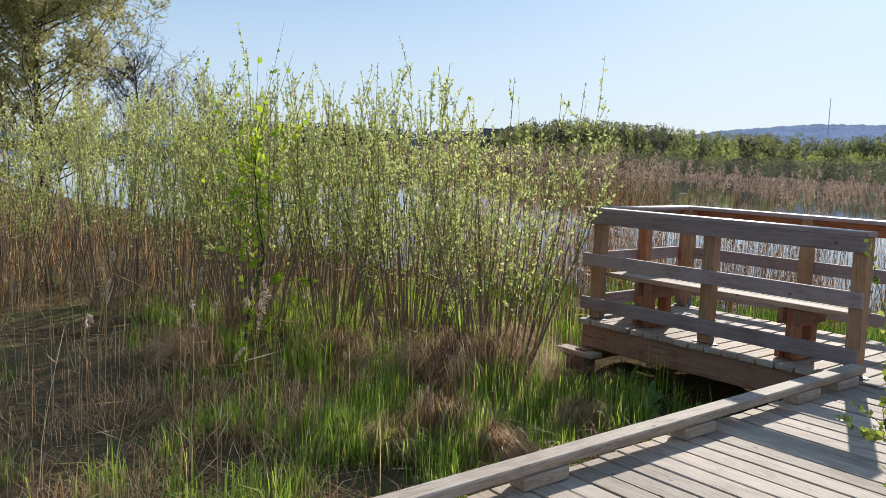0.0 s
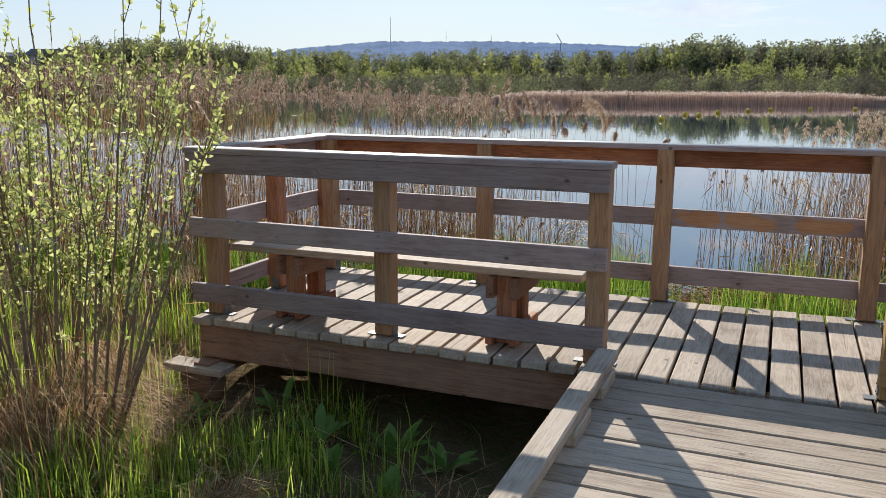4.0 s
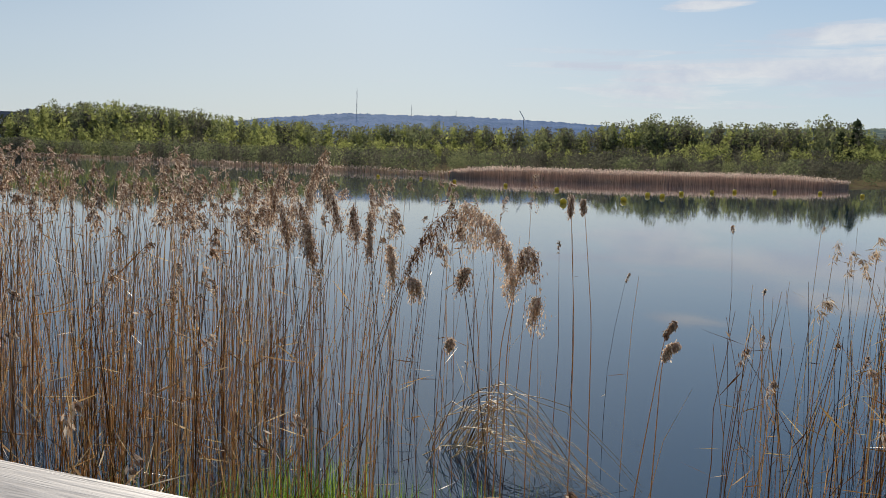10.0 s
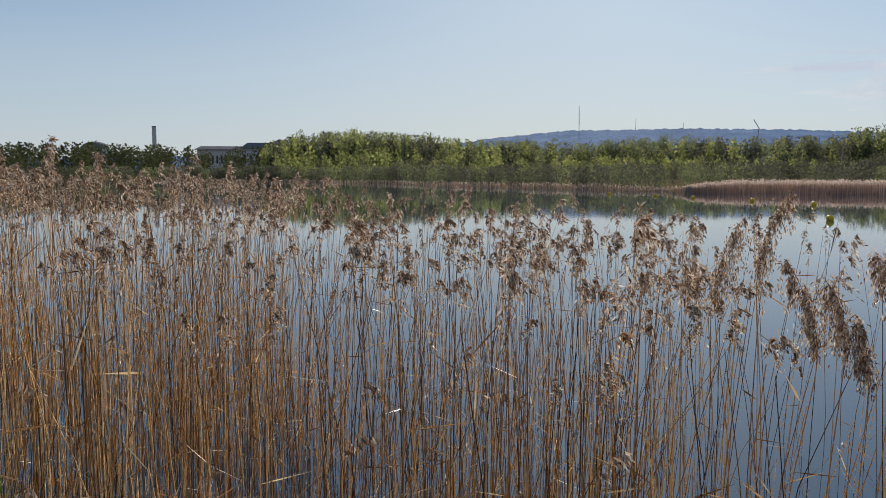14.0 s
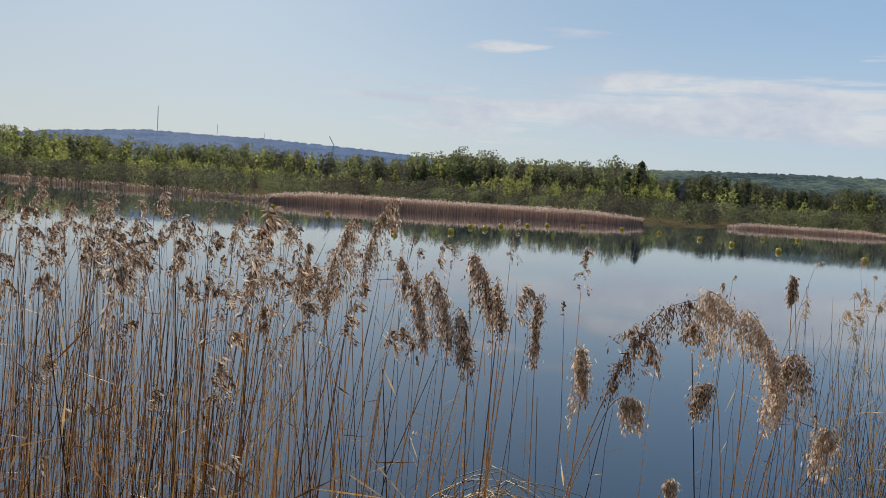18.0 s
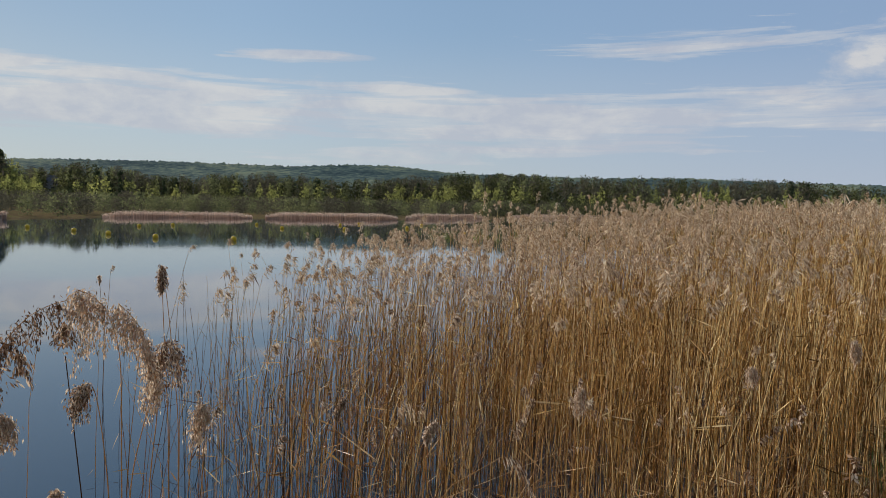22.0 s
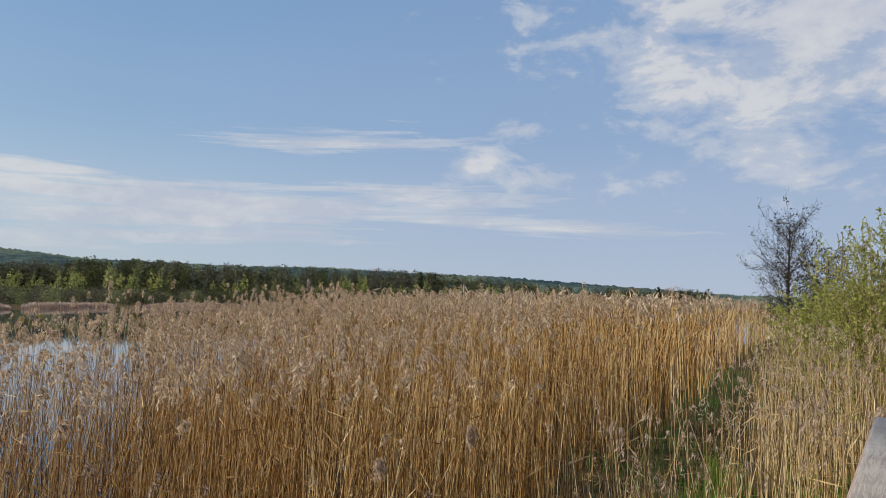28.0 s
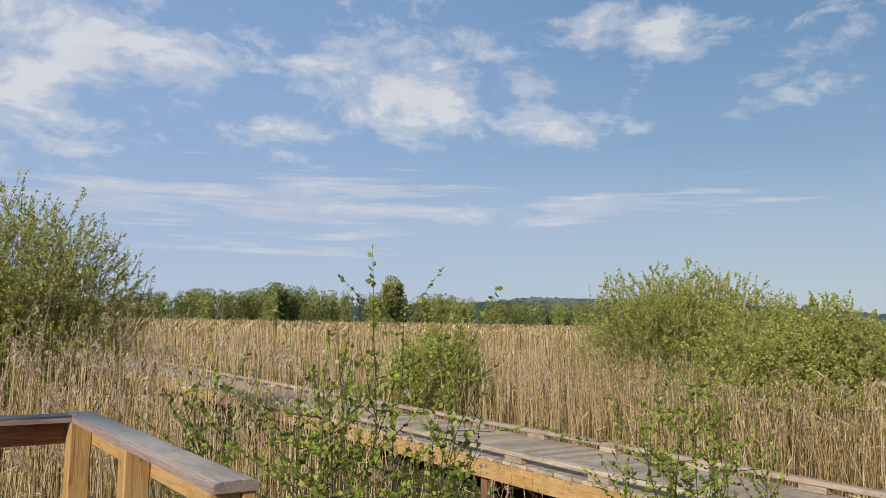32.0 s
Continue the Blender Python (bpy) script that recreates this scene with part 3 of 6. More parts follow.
def screw(at, normal, parent):
    if not SCREW:
        bm = bmesh.new()
        bmesh.ops.create_cone(bm, cap_ends=True, segments=8, radius1=0.0075, radius2=0.006, depth=0.003)
        me = bpy.data.meshes.new("screw")
        bm.to_mesh(me)
        bm.free()
        me.materials.append(GALV)
        SCREW.append(me)
    m = Vector(normal).to_track_quat("Z", "Y").to_matrix().to_4x4()
    m.translation = Vector(at) + Vector(normal) * 0.001
    return part("screw", SCREW[0], None, parent, m)


def railing(a, b, out, posts, label, rail_mat, cap_cuts=(), ends=(0, 0), post_mat=None, screws=False, rail_cuts=(), special=None, raise_low=0.0):
    """A run of fence along the line a-b (the rails' outer face); out: the outward normal; posts: distances from a."""
    a, b, out = Vector((*a, 0)), Vector((*b, 0)), Vector((*out, 0))
    d = (b - a).normalized()
    length = (b - a).length
    thing = empty("railing", label, "railing", group="platform railings")
    for i, s in enumerate(posts):
        p = a + d * s - out * 0.1015
        beam("post", p + Vector((0, 0, 0.012)), p + Vector((0, 0, TOP - 0.039)), 0.108, 0.108, post_mat or WOOD_POST, thing, up=d, chamfer=0.006)
        for sgn in (-1, 1):
            bracket(p + d * 0.056 * sgn + Vector((0, 0, 0.002)), math.degrees(math.atan2(d.x * sgn, -d.y * sgn)), thing)
    cuts = [0.0, *cap_cuts, length]
    rcuts = [0.0, *(rail_cuts or cap_cuts), length]
    for iz, z in enumerate(RAIL_Z):
        z += raise_low if iz == 0 else 0.0
        for js, (s0, s1) in enumerate(zip(rcuts[:-1], rcuts[1:])):
            p0, p1 = a + d * (s0 + 0.001) - out * 0.0235, a + d * (s1 - 0.001) - out * 0.0235
            beam("rail", p0 + Vector((0, 0, z)), p1 + Vector((0, 0, z)), 0.122, 0.045, (special or {}).get((iz, js), rail_mat), thing, up=out, chamfer=0.005)
    for s0, s1 in zip(cuts[:-1], cuts[1:]):
        p0 = a + d * (s0 + 0.002 - (ends[0] if s0 == 0 else 0)) - out * 0.0735
        p1 = a + d * (s1 - 0.002 + (ends[1] if s1 == length else 0)) - out * 0.0735
        mid = (p0 + p1) / 2 + Vector((0, 0, TOP - 0.019))
        part("cap_rail", cap_board((p1 - p0).length, 0.152, 0.038), None, thing, Matrix.Translation(mid) @ Matrix.Rotation(math.atan2(d.y, d.x), 4, "Z"), "silver-grey weathered cap board")
    if screws:
        for s in posts:
            for z in RAIL_Z:
                for o in (-0.035, 0.035):
                    screw(a + d * s + Vector((0, 0, z + o)), out, thing)
    return thing



railing((X0, Y0), (0.0, Y0), (0, -1), (0.14, 1.37, 2.64), "grey-brown timber railing behind the bench beside the walkway", WOOD_OUTER, ends=(0.01, 0.01), screws=True, post_mat=WOOD_PILLAR)
railing((1.30, Y0), (X1, Y0), (0, -1), (0.07, 1.07, 2.14), "ochre timber railing with a grey cap on the platform's rear edge", WOOD_POST, ends=(0.01, 0.01), screws=True)
railing((X0, Y1), (X0, Y0 + 0.15), (-1, 0), (0.10, 0.82), "short timber railing at the bench end of the platform", WOOD_OUTER, ends=(-0.155, 0.0), post_mat=WOOD_RAIL)
railing((X1, Y0 + 0.15), (X1, Y1), (1, 0), (0.66, 1.42), "short timber railing closing the far end of the platform", WOOD_RAIL, ends=(0.0, -0.155))
railing((X0, Y1), (X1, Y1), (0, 1), (0.14, 1.47, 2.775, 4.075, 5.2, 6.13), "long timber railing with reddish rails facing the lake", WOOD_RAIL, cap_cuts=(4.11,), raise_low=0.024, ends=(0.01, 0.01), post_mat=WOOD_PILLAR, rail_cuts=(2.775, 4.075), special={(1, 1): WOOD_SCRAPED, (0, 0): WOOD_OUTER, (0, 1): WOOD_OUTER, (0, 2): WOOD_OUTER, (1, 0): WOOD_OUTER, (1, 2): WOOD_OUTER})

# deck boards run towards the lake
deck = empty("platform_deck", "sun-bleached grey timber platform deck with open joints", "deck")
n_deck = 39
step = (X1 - X0 - 0.03) / n_deck
rng = np.random.default_rng(5)
for i in range(n_deck):
    x = X0 + 0.015 + step * (i + 0.5)
    m = Matrix.Translation((x, (Y0 + Y1) / 2 - 0.045 + rng.normal(0, 0.006), -0.0235 + rng.normal(0, 0.0012))) @ pose(0, 0, 0, rng.normal(0, 0.25), 0, 90 + rng.normal(0, 0.12))
    part("deck_board", board(1.66, step - 0.016, 0.045, WOOD_DECK, 0.005, 0.0012, i % 5), None, deck, m)
for y in (0.04, 0.80, 1.56):
    beam("joist", (X0 + 0.04, y, -0.165), (X1 - 0.04, y, -0.165), 0.07, 0.23, WOOD_BEAM, deck, chamfer=0.006)
for x in (X0 + 0.12, -0.1, 1.45, X1 - 0.12):
    beam("bearer", (x, -0.1, -0.35), (x, 1.62, -0.35), 0.12, 0.12, WOOD_BEAM, deck)
    for y in (0.0, 1.5):
        beam("pile", (x, y, -1.1), (x, y, -0.412), 0.14, 0.14, WOOD_BEAM, deck, up=(0, 1, 0), chamfer=0.015)
beam("bearer", (X0 - 0.16, -0.06, -0.33), (X0 + 0.30, -0.06, -0.33), 0.16, 0.045, WOOD_DECK, deck)
beam("bearer", (X0 - 0.02, -0.06, -0.43), (X0 + 0.22, -0.06, -0.43), 0.15, 0.15, WOOD_BEAM, deck)

# bench along the rear railing
bench = empty("bench", "plain plank bench of warm brown timber on post legs", "bench", (-1.37, 0.36, 0))


def bench_local(x, y, z):
    return Vector((x + 1.37, y - 0.36, z))


for y in (0.265, 0.465):
    beam("seat_board", bench_local(-2.53, y, 0.438), bench_local(-0.16, y, 0.438), 0.19, 0.045, WOOD_DECK, bench, chamfer=0.006)
for x in (-2.06, -0.62):
    for y in (0.25, 0.50):
        beam("leg", bench_local(x, y, 0.004), bench_local(x, y, 0.412), 0.095, 0.095, WOOD_RAIL, bench, up=(0, 1, 0), chamfer=0.006)
    for dx in (-0.0715, 0.0715):
        beam("cross_piece", bench_local(x + dx, 0.14, 0.345), bench_local(x + dx, 0.60, 0.345), 0.045, 0.12, WOOD_BEAM, bench)
        beam("foot", bench_local(x + dx, 0.14, 0.055), bench_local(x + dx, 0.60, 0.055), 0.045, 0.095, WOOD_RAIL, bench)

# ---- walkway from the boardwalk to the platform ----
spur = empty("walkway", "grey plank walkway with a low kerb beam leading to the platform", "boardwalk")
yy, i = -0.165, 0
rng = np.random.default_rng(8)
while yy > -5.06:
    m = Matrix.Translation((0.675 + rng.normal(0, 0.008), yy, -0.0225 + rng.normal(0, 0.0012))) @ pose(0, 0, 0, 0, 0, rng.normal(0, 0.1))
    part("deck_board", board(1.41, 0.143, 0.045, WOOD_DECK, 0.005, 0.0012, 10 + i % 5), None, spur, m)
    yy -= 0.153
    i += 1
for x in (0.08, 0.68, 1.28):
    beam("joist", (x, -0.1, -0.15), (x, -5.0, -0.15), 0.07, 0.2, WOOD_BEAM, spur)
for y0, y1 in ((-0.02, -4.60), (-4.605, -5.10)):
    beam("kerb_beam", (0.03, y0, 0.098), (0.03, y1, 0.098), 0.115, 0.055, WOOD_DECK, spur, chamfer=0.008)
for y in (-0.30, -0.86, -2.10, -3.35, -4.60):
    beam("kerb_block", (0.045, y - 0.15, 0.036), (0.045, y + 0.15, 0.036), 0.11, 0.066, WOOD_DECK, spur, chamfer=0.006)

# ---- long boardwalk through the marsh ----
walkway = empty("boardwalk", "long grey timber boardwalk with kerb beams crossing the reeds", "boardwalk")
walkway.matrix_basis = pose(2.7, -5.13, 0, 0, 0, -1.8) @ pose(-2.7, 5.13, 0)
MY0, MY1 = -5.13, -6.83
xx, i = -0.2, 0
rng = np.random.default_rng(9)
while xx < 42.0:
    m = Matrix.Translation((xx, (MY0 + MY1) / 2 + rng.normal(0, 0.008), -0.0225 + rng.normal(0, 0.0015))) @ pose(0, 0, 0, 0, 0, 90 + rng.normal(0, 0.15))
    part("deck_board", board(1.70, 0.143, 0.045, WOOD_DECK, 0.005, 0.0012, 20 + i % 5), None, walkway, m)
    xx += 0.154
    i += 1
for y in (MY0 - 0.07, MY1 + 0.07):
    for j in range(10):
        x0 = 1.5 + j * 4.2
        beam("kerb_beam", (x0, y, 0.098), (x0 + 4.19, y, 0.098), 0.115, 0.055, WOOD_DECK, walkway, chamfer=0.008)
        for dxx in (0.3, 1.7, 3.1):
            beam("kerb_block", (x0 + dxx, y, 0.036), (x0 + dxx + 0.3, y, 0.036), 0.11, 0.066, WOOD_DECK, walkway)
        beam("side_beam", (x0, y + (0.10 if y > -6 else -0.10), -0.14), (x0 + 4.19, y + (0.10 if y > -6 else -0.10), -0.14), 0.06, 0.2, WOOD_POST, walkway)
        beam("pile", (x0 + 1.0, y, -1.0), (x0 + 1.0, y, -0.245), 0.12, 0.12, WOOD_BEAM, walkway, up=(0, 1, 0))


# ---- plants ----
def reed_bed(name, label, xy, top, stem_mats, plume_mats, seed, stem_r=0.0042, plume_n=48, seg=4, sides=3, leaves=1.3, plume_len=0.23, lean=0.18, plume_w=0.015, bent=0.0, bare=0.12, crooked=1.0, droop=1.0, fat=1.0):
    """A bed of dry reeds: curved stems, hanging leaf remains and drooping plumes. xy: (n, 2); top: height of the tips."""
    g = np.random.default_rng(seed)
    n = len(xy)
    z0 = np.maximum(land(xy[:, 0], xy[:, 1]), -1.6) - 0.05
    h = top - z0
    turn = g.uniform(0, 2 * np.pi, n)
    drift = np.stack([np.cos(turn), np.sin(turn), 0 * turn], -1) * (np.abs(g.normal(0, lean, n)) * crooked)[:, None] + np.array([0.10, -0.03, 0]) * lean * 3
    if bent:
        flop = g.random(n) < bent
        drift[flop] *= 4.5
        h = np.where(flop, h * 0.8, h)
    s = np.linspace(0, 1, seg)
    wob = g.normal(0, 0.012, (n, seg, 3))
    wob[:, 0] = 0
    path = np.concatenate([xy, z0[:, None]], 1)[:, None] + s[None, :, None] * np.array([0, 0, 1.0]) * h[:, None, None] + (s**2)[None, :, None] * (drift * h[:, None])[:, None] + wob
    rad = stem_r * g.uniform(0.7, 1.25, n)[:, None] * np.linspace(1.15, 0.45, seg)[None]
    v, q = tubes(path, rad, sides)
    pieces = [(v, q, 0)]
    # leaf remains
    nl = int(n * leaves)
    if nl:
        who = g.integers(0, n, nl)
        f = g.uniform(0.25, 0.95, nl)
        at = np.stack([np.interp(f, s, np.arange(seg))]).ravel()
        i0 = np.minimum(at.astype(int), seg - 2)
        root = path[who, i0] + (path[who, i0 + 1] - path[who, i0]) * (at - i0)[:, None]
        way = unit(np.stack([g.normal(0, 1, nl), g.normal(0, 1, nl), g.normal(0.1, 0.8, nl)], -1))
        pieces.append((*diamonds(root, way, g.uniform(0.12, 0.34, nl), g.uniform(0.005, 0.011, nl) * stem_r / 0.0035, g, 0.35), 0))
    # plumes: a bending axis with many short drooping branchlets
    have = np.where(g.random(n) > bare)[0]
    m = len(have)
    tip = path[have, -1]
    d0 = unit(path[have, -1] - path[have, -2])
    yaw = g.normal(0.3, 0.9, m)
    nod = np.stack([np.cos(yaw), np.sin(yaw), 0 * yaw], -1)
    plen = plume_len * g.uniform(0.55, 1.3, m)
    heavy = droop * g.uniform(0.15, 1.25, m)[:, None, None]
    u = g.random((m, plume_n)) ** 0.85
    fine = plume_n > 100
    if fine:
        branch = g.integers(0, 15, (m, plume_n))
        u = np.take_along_axis(g.random((m, 15)) ** 0.85, branch, 1)
    uu, ln = u[..., None], plen[:, None, None]
    axis = tip[:, None] + ln * (uu * (1 - 0.35 * heavy * uu) * d0[:, None] + 0.27 * heavy * uu**2 * nod[:, None] - np.array([0, 0, 0.50]) * heavy * uu**3)
    adir = unit((1 - 0.7 * heavy * uu) * d0[:, None] + 0.54 * heavy * uu * nod[:, None] - np.array([0, 0, 1.5]) * heavy * uu**2)
    wide = plen[:, None] * 0.115 * fat * np.sin(np.pi * np.clip(0.12 + 0.85 * u, 0, 1)) ** 0.7 * g.random((m, plume_n)) ** 0.7
    off = 0.55 * nod[:, None] + np.array([0, 0, -0.5]) + g.normal(0, 0.42, (m, plume_n, 3))
    if fine:
        away = 0.35 * nod[:, None] + g.normal(0, 0.5, (m, 15, 3))
        off = np.take_along_axis(away, branch[..., None].repeat(3, 2), 1)
        run = g.random((m, plume_n)) * np.take_along_axis(g.uniform(0.35, 1.0, (m, 15)), branch, 1)
        wide = plen[:, None] * 0.15 * fat * run**0.7 * (1.15 - 0.7 * u)
        off = off + np.array([0, 0, -1.0]) * (1.1 * run[..., None]) + g.normal(0, 0.13, (m, plume_n, 3))
    at = axis + off * wide[..., None]
    sp = unit(adir * 0.55 + off * 0.28 + np.array([0, 0, -0.75]) * min(droop, 1.2) + g.normal(0, 0.18, (m, plume_n, 3)))
    sl = plen[:, None] * g.uniform(0.13, 0.26, (m, plume_n)) * (0.36 if fine else 1.0) if plume_n > 11 else plen[:, None] * g.uniform(0.5, 0.9, (m, plume_n))
    sw = plume_w * g.uniform(0.5, 1.2, (m, plume_n))
    pv, pq = diamonds(at.reshape(-1, 3), sp.reshape(-1, 3), sl.ravel(), sw.ravel(), g, 0.5)
    pieces.append((pv, pq, 1))
    v, q, ix = joined(pieces)
    ob = part(name, fast_mesh(name, v, q, [stem_mats, plume_mats], ix), None)
    return tagged(ob, label, "reeds", kind="stuff")


def scatter(seed, n, x0, x1, y0, y1, keep):
    g = np.random.default_rng(seed)
    p = np.stack([g.uniform(x0, x1, n), g.uniform(y0, y1, n)], -1)
    return p[g.random(n) < keep(p[:, 0], p[:, 1])], g


def clumpy(x, y, f=1.7, a=0.75):
    """0 to about 1: uneven growth."""
    return np.clip(0.55 + a * 0.5 * (np.sin(x * f + 1.3 * np.sin(y * f * 0.8)) + np.sin(y * f * 1.27 + 2.1 * np.sin(x * f * 0.6 + 1))), 0.05, 1)


def off_deck(x, y):
    """1 where plants may stand: not on the platform, walkway or boardwalk."""
    on = ((x > X0 - 0.05) & (x < X1 + 0.08) & (y > -0.03) & (y < Y1 + 0.06)) | ((x > -0.06) & (x < 1.45) & (y < 0.1) & (y > -6.2)) | ((x > -0.4) & (x < 43) & (y < -4.98 - 0.031 * (x - 2.7)) & (y > -7.0 - 0.031 * (x - 2.7)))
    return np.where(on, 0.0, 1.0)


def grass_patch(name, label, p, hgt, mat, seed, width=0.006, droop=0.35, category="grass"):
    g = np.random.default_rng(seed)
    n = len(p)
    z = land(p[:, 0], p[:, 1]) - 0.01
    t = g.uniform(0, 2 * np.pi, n)
    d = np.stack([np.cos(t), np.sin(t), 0 * t], -1) * (np.abs(g.normal(0, droop, n)) * hgt)[:, None]
    side = np.stack([-np.sin(t), np.cos(t), 0 * t], -1) * (width * g.uniform(0.6, 1.3, n) / 2)[:, None]
    root = np.stack([p[:, 0], p[:, 1], z], -1)
    mid = root + d * 0.30 + np.array([0, 0, 1]) * (hgt * 0.55)[:, None]
    tip = root + d + np.array([0, 0, 1]) * (hgt * np.clip(1 - 0.5 * np.linalg.norm(d, axis=1) / hgt, 0.3, 1))[:, None]
    v = np.stack([root - side, root + side, mid + side * 0.8, mid - side * 0.8, tip + side * 0.1, tip - side * 0.1], 1).reshape(-1, 3)
    b = np.arange(n)[:, None] * 6
    q = np.concatenate([b + np.array([0, 1, 2, 3]), b + np.array([3, 2, 4, 5])])
    ob = part(name, fast_mesh(name, v, q, [mat]), None)
    return tagged(ob, label, category, kind="stuff")


# bed on the left of the lake gap
def keep_left(x, y):
    edge = np.interp(x, [-6, -3.2, -2.0, -1.2], [3.15, 3.3, 3.4, 3.5]) + 0.15 * np.sin(x * 2.0)
    inside = 1 / (1 + np.exp(-(y - edge) * 6.0))
    right = 1 / (1 + np.exp((x + 1.15 + 0.05 * (y - 4.0)) * 9.0)) * np.interp(x, [-4.2, -3.0, -2.3, -1.9, -1.0], [1.3, 0.9, 0.52, 0.26, 0.16])
    return inside * right * clumpy(x, y) * np.interp(y, [6.2, 7.2], [1.0, 0.22])


p, g = scatter(21, 5900, -14, -0.8, 3.0, 9.5, keep_left)
mean = 1.06 + 0.12 * clumpy(p[:, 0], p[:, 1], 0.9) + 0.36 * np.clip((-p[:, 0] - 3) / 5, 0, 1) - 0.055 * (p[:, 1] - 4.2)
short = np.minimum(g.normal(0, 0.17, len(p)), 0.24) - 0.5 * (g.random(len(p)) < 0.18) * g.random(len(p))
reed_bed("reed_bed", "dry brown reeds with drooping plumes standing in the lake", p, mean + short, REED_STEM, REED_PLUME, 31, fat=1.6, plume_n=300, plume_len=0.27, bare=np.where(short < -0.02, 0.85, 0.28), lean=0.10, plume_w=0.0064, droop=1.0, stem_r=0.0034, leaves=0.8)


# thin stems across the gap
def keep_gap(x, y):
    return np.where(x < -0.1, 0.10, np.where(x < 0.9, 0.5, 0.7)) * clumpy(x, y, 2.4)


p, g = scatter(22, 520, -1.3, 2.6, 4.6, 8.0, keep_gap)
reed_bed("sparse_reeds", "thin scattered reed stems over open water", p, 0.50 + g.normal(0, 0.24, len(p)), REED_STEM, REED_PLUME, 32, fat=1.2, plume_n=90, stem_r=0.0032, seg=6, lean=0.12, bent=0.06, bare=0.72, plume_len=0.16, plume_w=0.007, droop=1.2)


# tall reeds nodding over the open water
def nodding_reed(line, y, first, hang, tone, seed):
    """line: (x, z) points of stem and bent tip; the plume hangs from its points from first on; hang: length of the side branches."""
    g = np.random.default_rng(seed)
    x0 = line[0][0] - 0.45 * (line[1][0] - line[0][0])
    z0 = float(max(land(x0, y), -1.6)) - 0.05
    thing = tagged(new("reed"), "tall dry reed with a heavy hanging dark brown plume" if tone is PLUME_DARK else "tall dry reed with a heavy hanging straw-coloured plume", "reed", "reeds over the open water")
    thing.matrix_world = pose(x0, y, z0)
    pts = np.array([(x0, z0), *line]) - np.array([x0, z0])
    # smooth run through the points
    k = np.concatenate([[0], np.cumsum(np.linalg.norm(np.diff(pts, axis=0), axis=1))])
    fine = np.linspace(0, k[-1], 60)
    run = np.stack([np.interp(fine, k, pts[:, 0]), np.interp(fine, k, pts[:, 1])], -1)
    for _ in range(6):
        run[1:-1] = 0.25 * run[:-2] + 0.5 * run[1:-1] + 0.25 * run[2:]
    path = np.stack([run[:, 0], 0.02 * np.sin(fine * 3 + seed) * fine / k[-1], run[:, 1]], -1)
    v, q = tubes(path[None], (0.0042 * np.linspace(1.0, 0.25, 60))[None], 5)
    part("stem", fast_mesh("stem", v, q, [REED_STEM]), None, thing)
    u0 = k[first + 1] / k[-1]
    size = max(0.06, (1 - u0) * k[-1])
    nb, ns = int({PLUME_DARK: 9, REED_PLUME: 12, PLUME_PALE: 16}[tone] + {PLUME_DARK: 50, REED_PLUME: 75, PLUME_PALE: 105}[tone] * size), 48
    u = u0 + (1 - u0) * (np.arange(nb) + g.random(nb)) / nb
    at = np.minimum((u * 59).astype(int), 58)
    root = path[at] + (path[at + 1] - path[at]) * (u * 59 - at)[:, None]
    out = unit(path[at + 1] - path[at])
    bl = (hang[0] + (hang[1] - hang[0]) * g.random(nb) ** 1.1)
    start = unit(out * 0.7 + g.normal(0, 0.45, (nb, 3)))
    w = np.linspace(0.08, 1, ns)[None, :, None]
    spindle = (0.003 + 0.10 * bl[:, None, None]) * np.sin(np.pi * np.clip(w, 0.05, 0.97)) ** 0.8
    body = root[:, None] + bl[:, None, None] * (0.30 * start[:, None] * w**0.6 - np.array([0, 0, 0.92]) * w**1.3) + g.normal(0, 1, (nb, ns, 3)) * spindle
    go = unit(0.4 * start[:, None] * (1 - w) - np.array([0, 0, 1.0]) * (0.5 + w) + g.normal(0, 0.30, (nb, ns, 3)))
    m = nb * ns
    v, q = diamonds(body.reshape(-1, 3), go.reshape(-1, 3), g.uniform(0.009, 0.019, m), g.uniform(0.0028, 0.0055, m), g, 0.4)
    twig = np.stack([root + bl[:, None] * (0.30 * start * e**0.6 - np.array([0, 0, 0.92]) * e**1.3) for e in (0.0, 0.35, 0.7, 1.0)], 1)
    tv, tq = tubes(twig, np.full((nb, 4), 0.0006), 3)
    v, q, ix = joined([(v, q, 0), (tv, tq, 0)])
    part("plume", fast_mesh("plume", v, q, [tone], ix), None, thing, None, "frayed hanging plume")


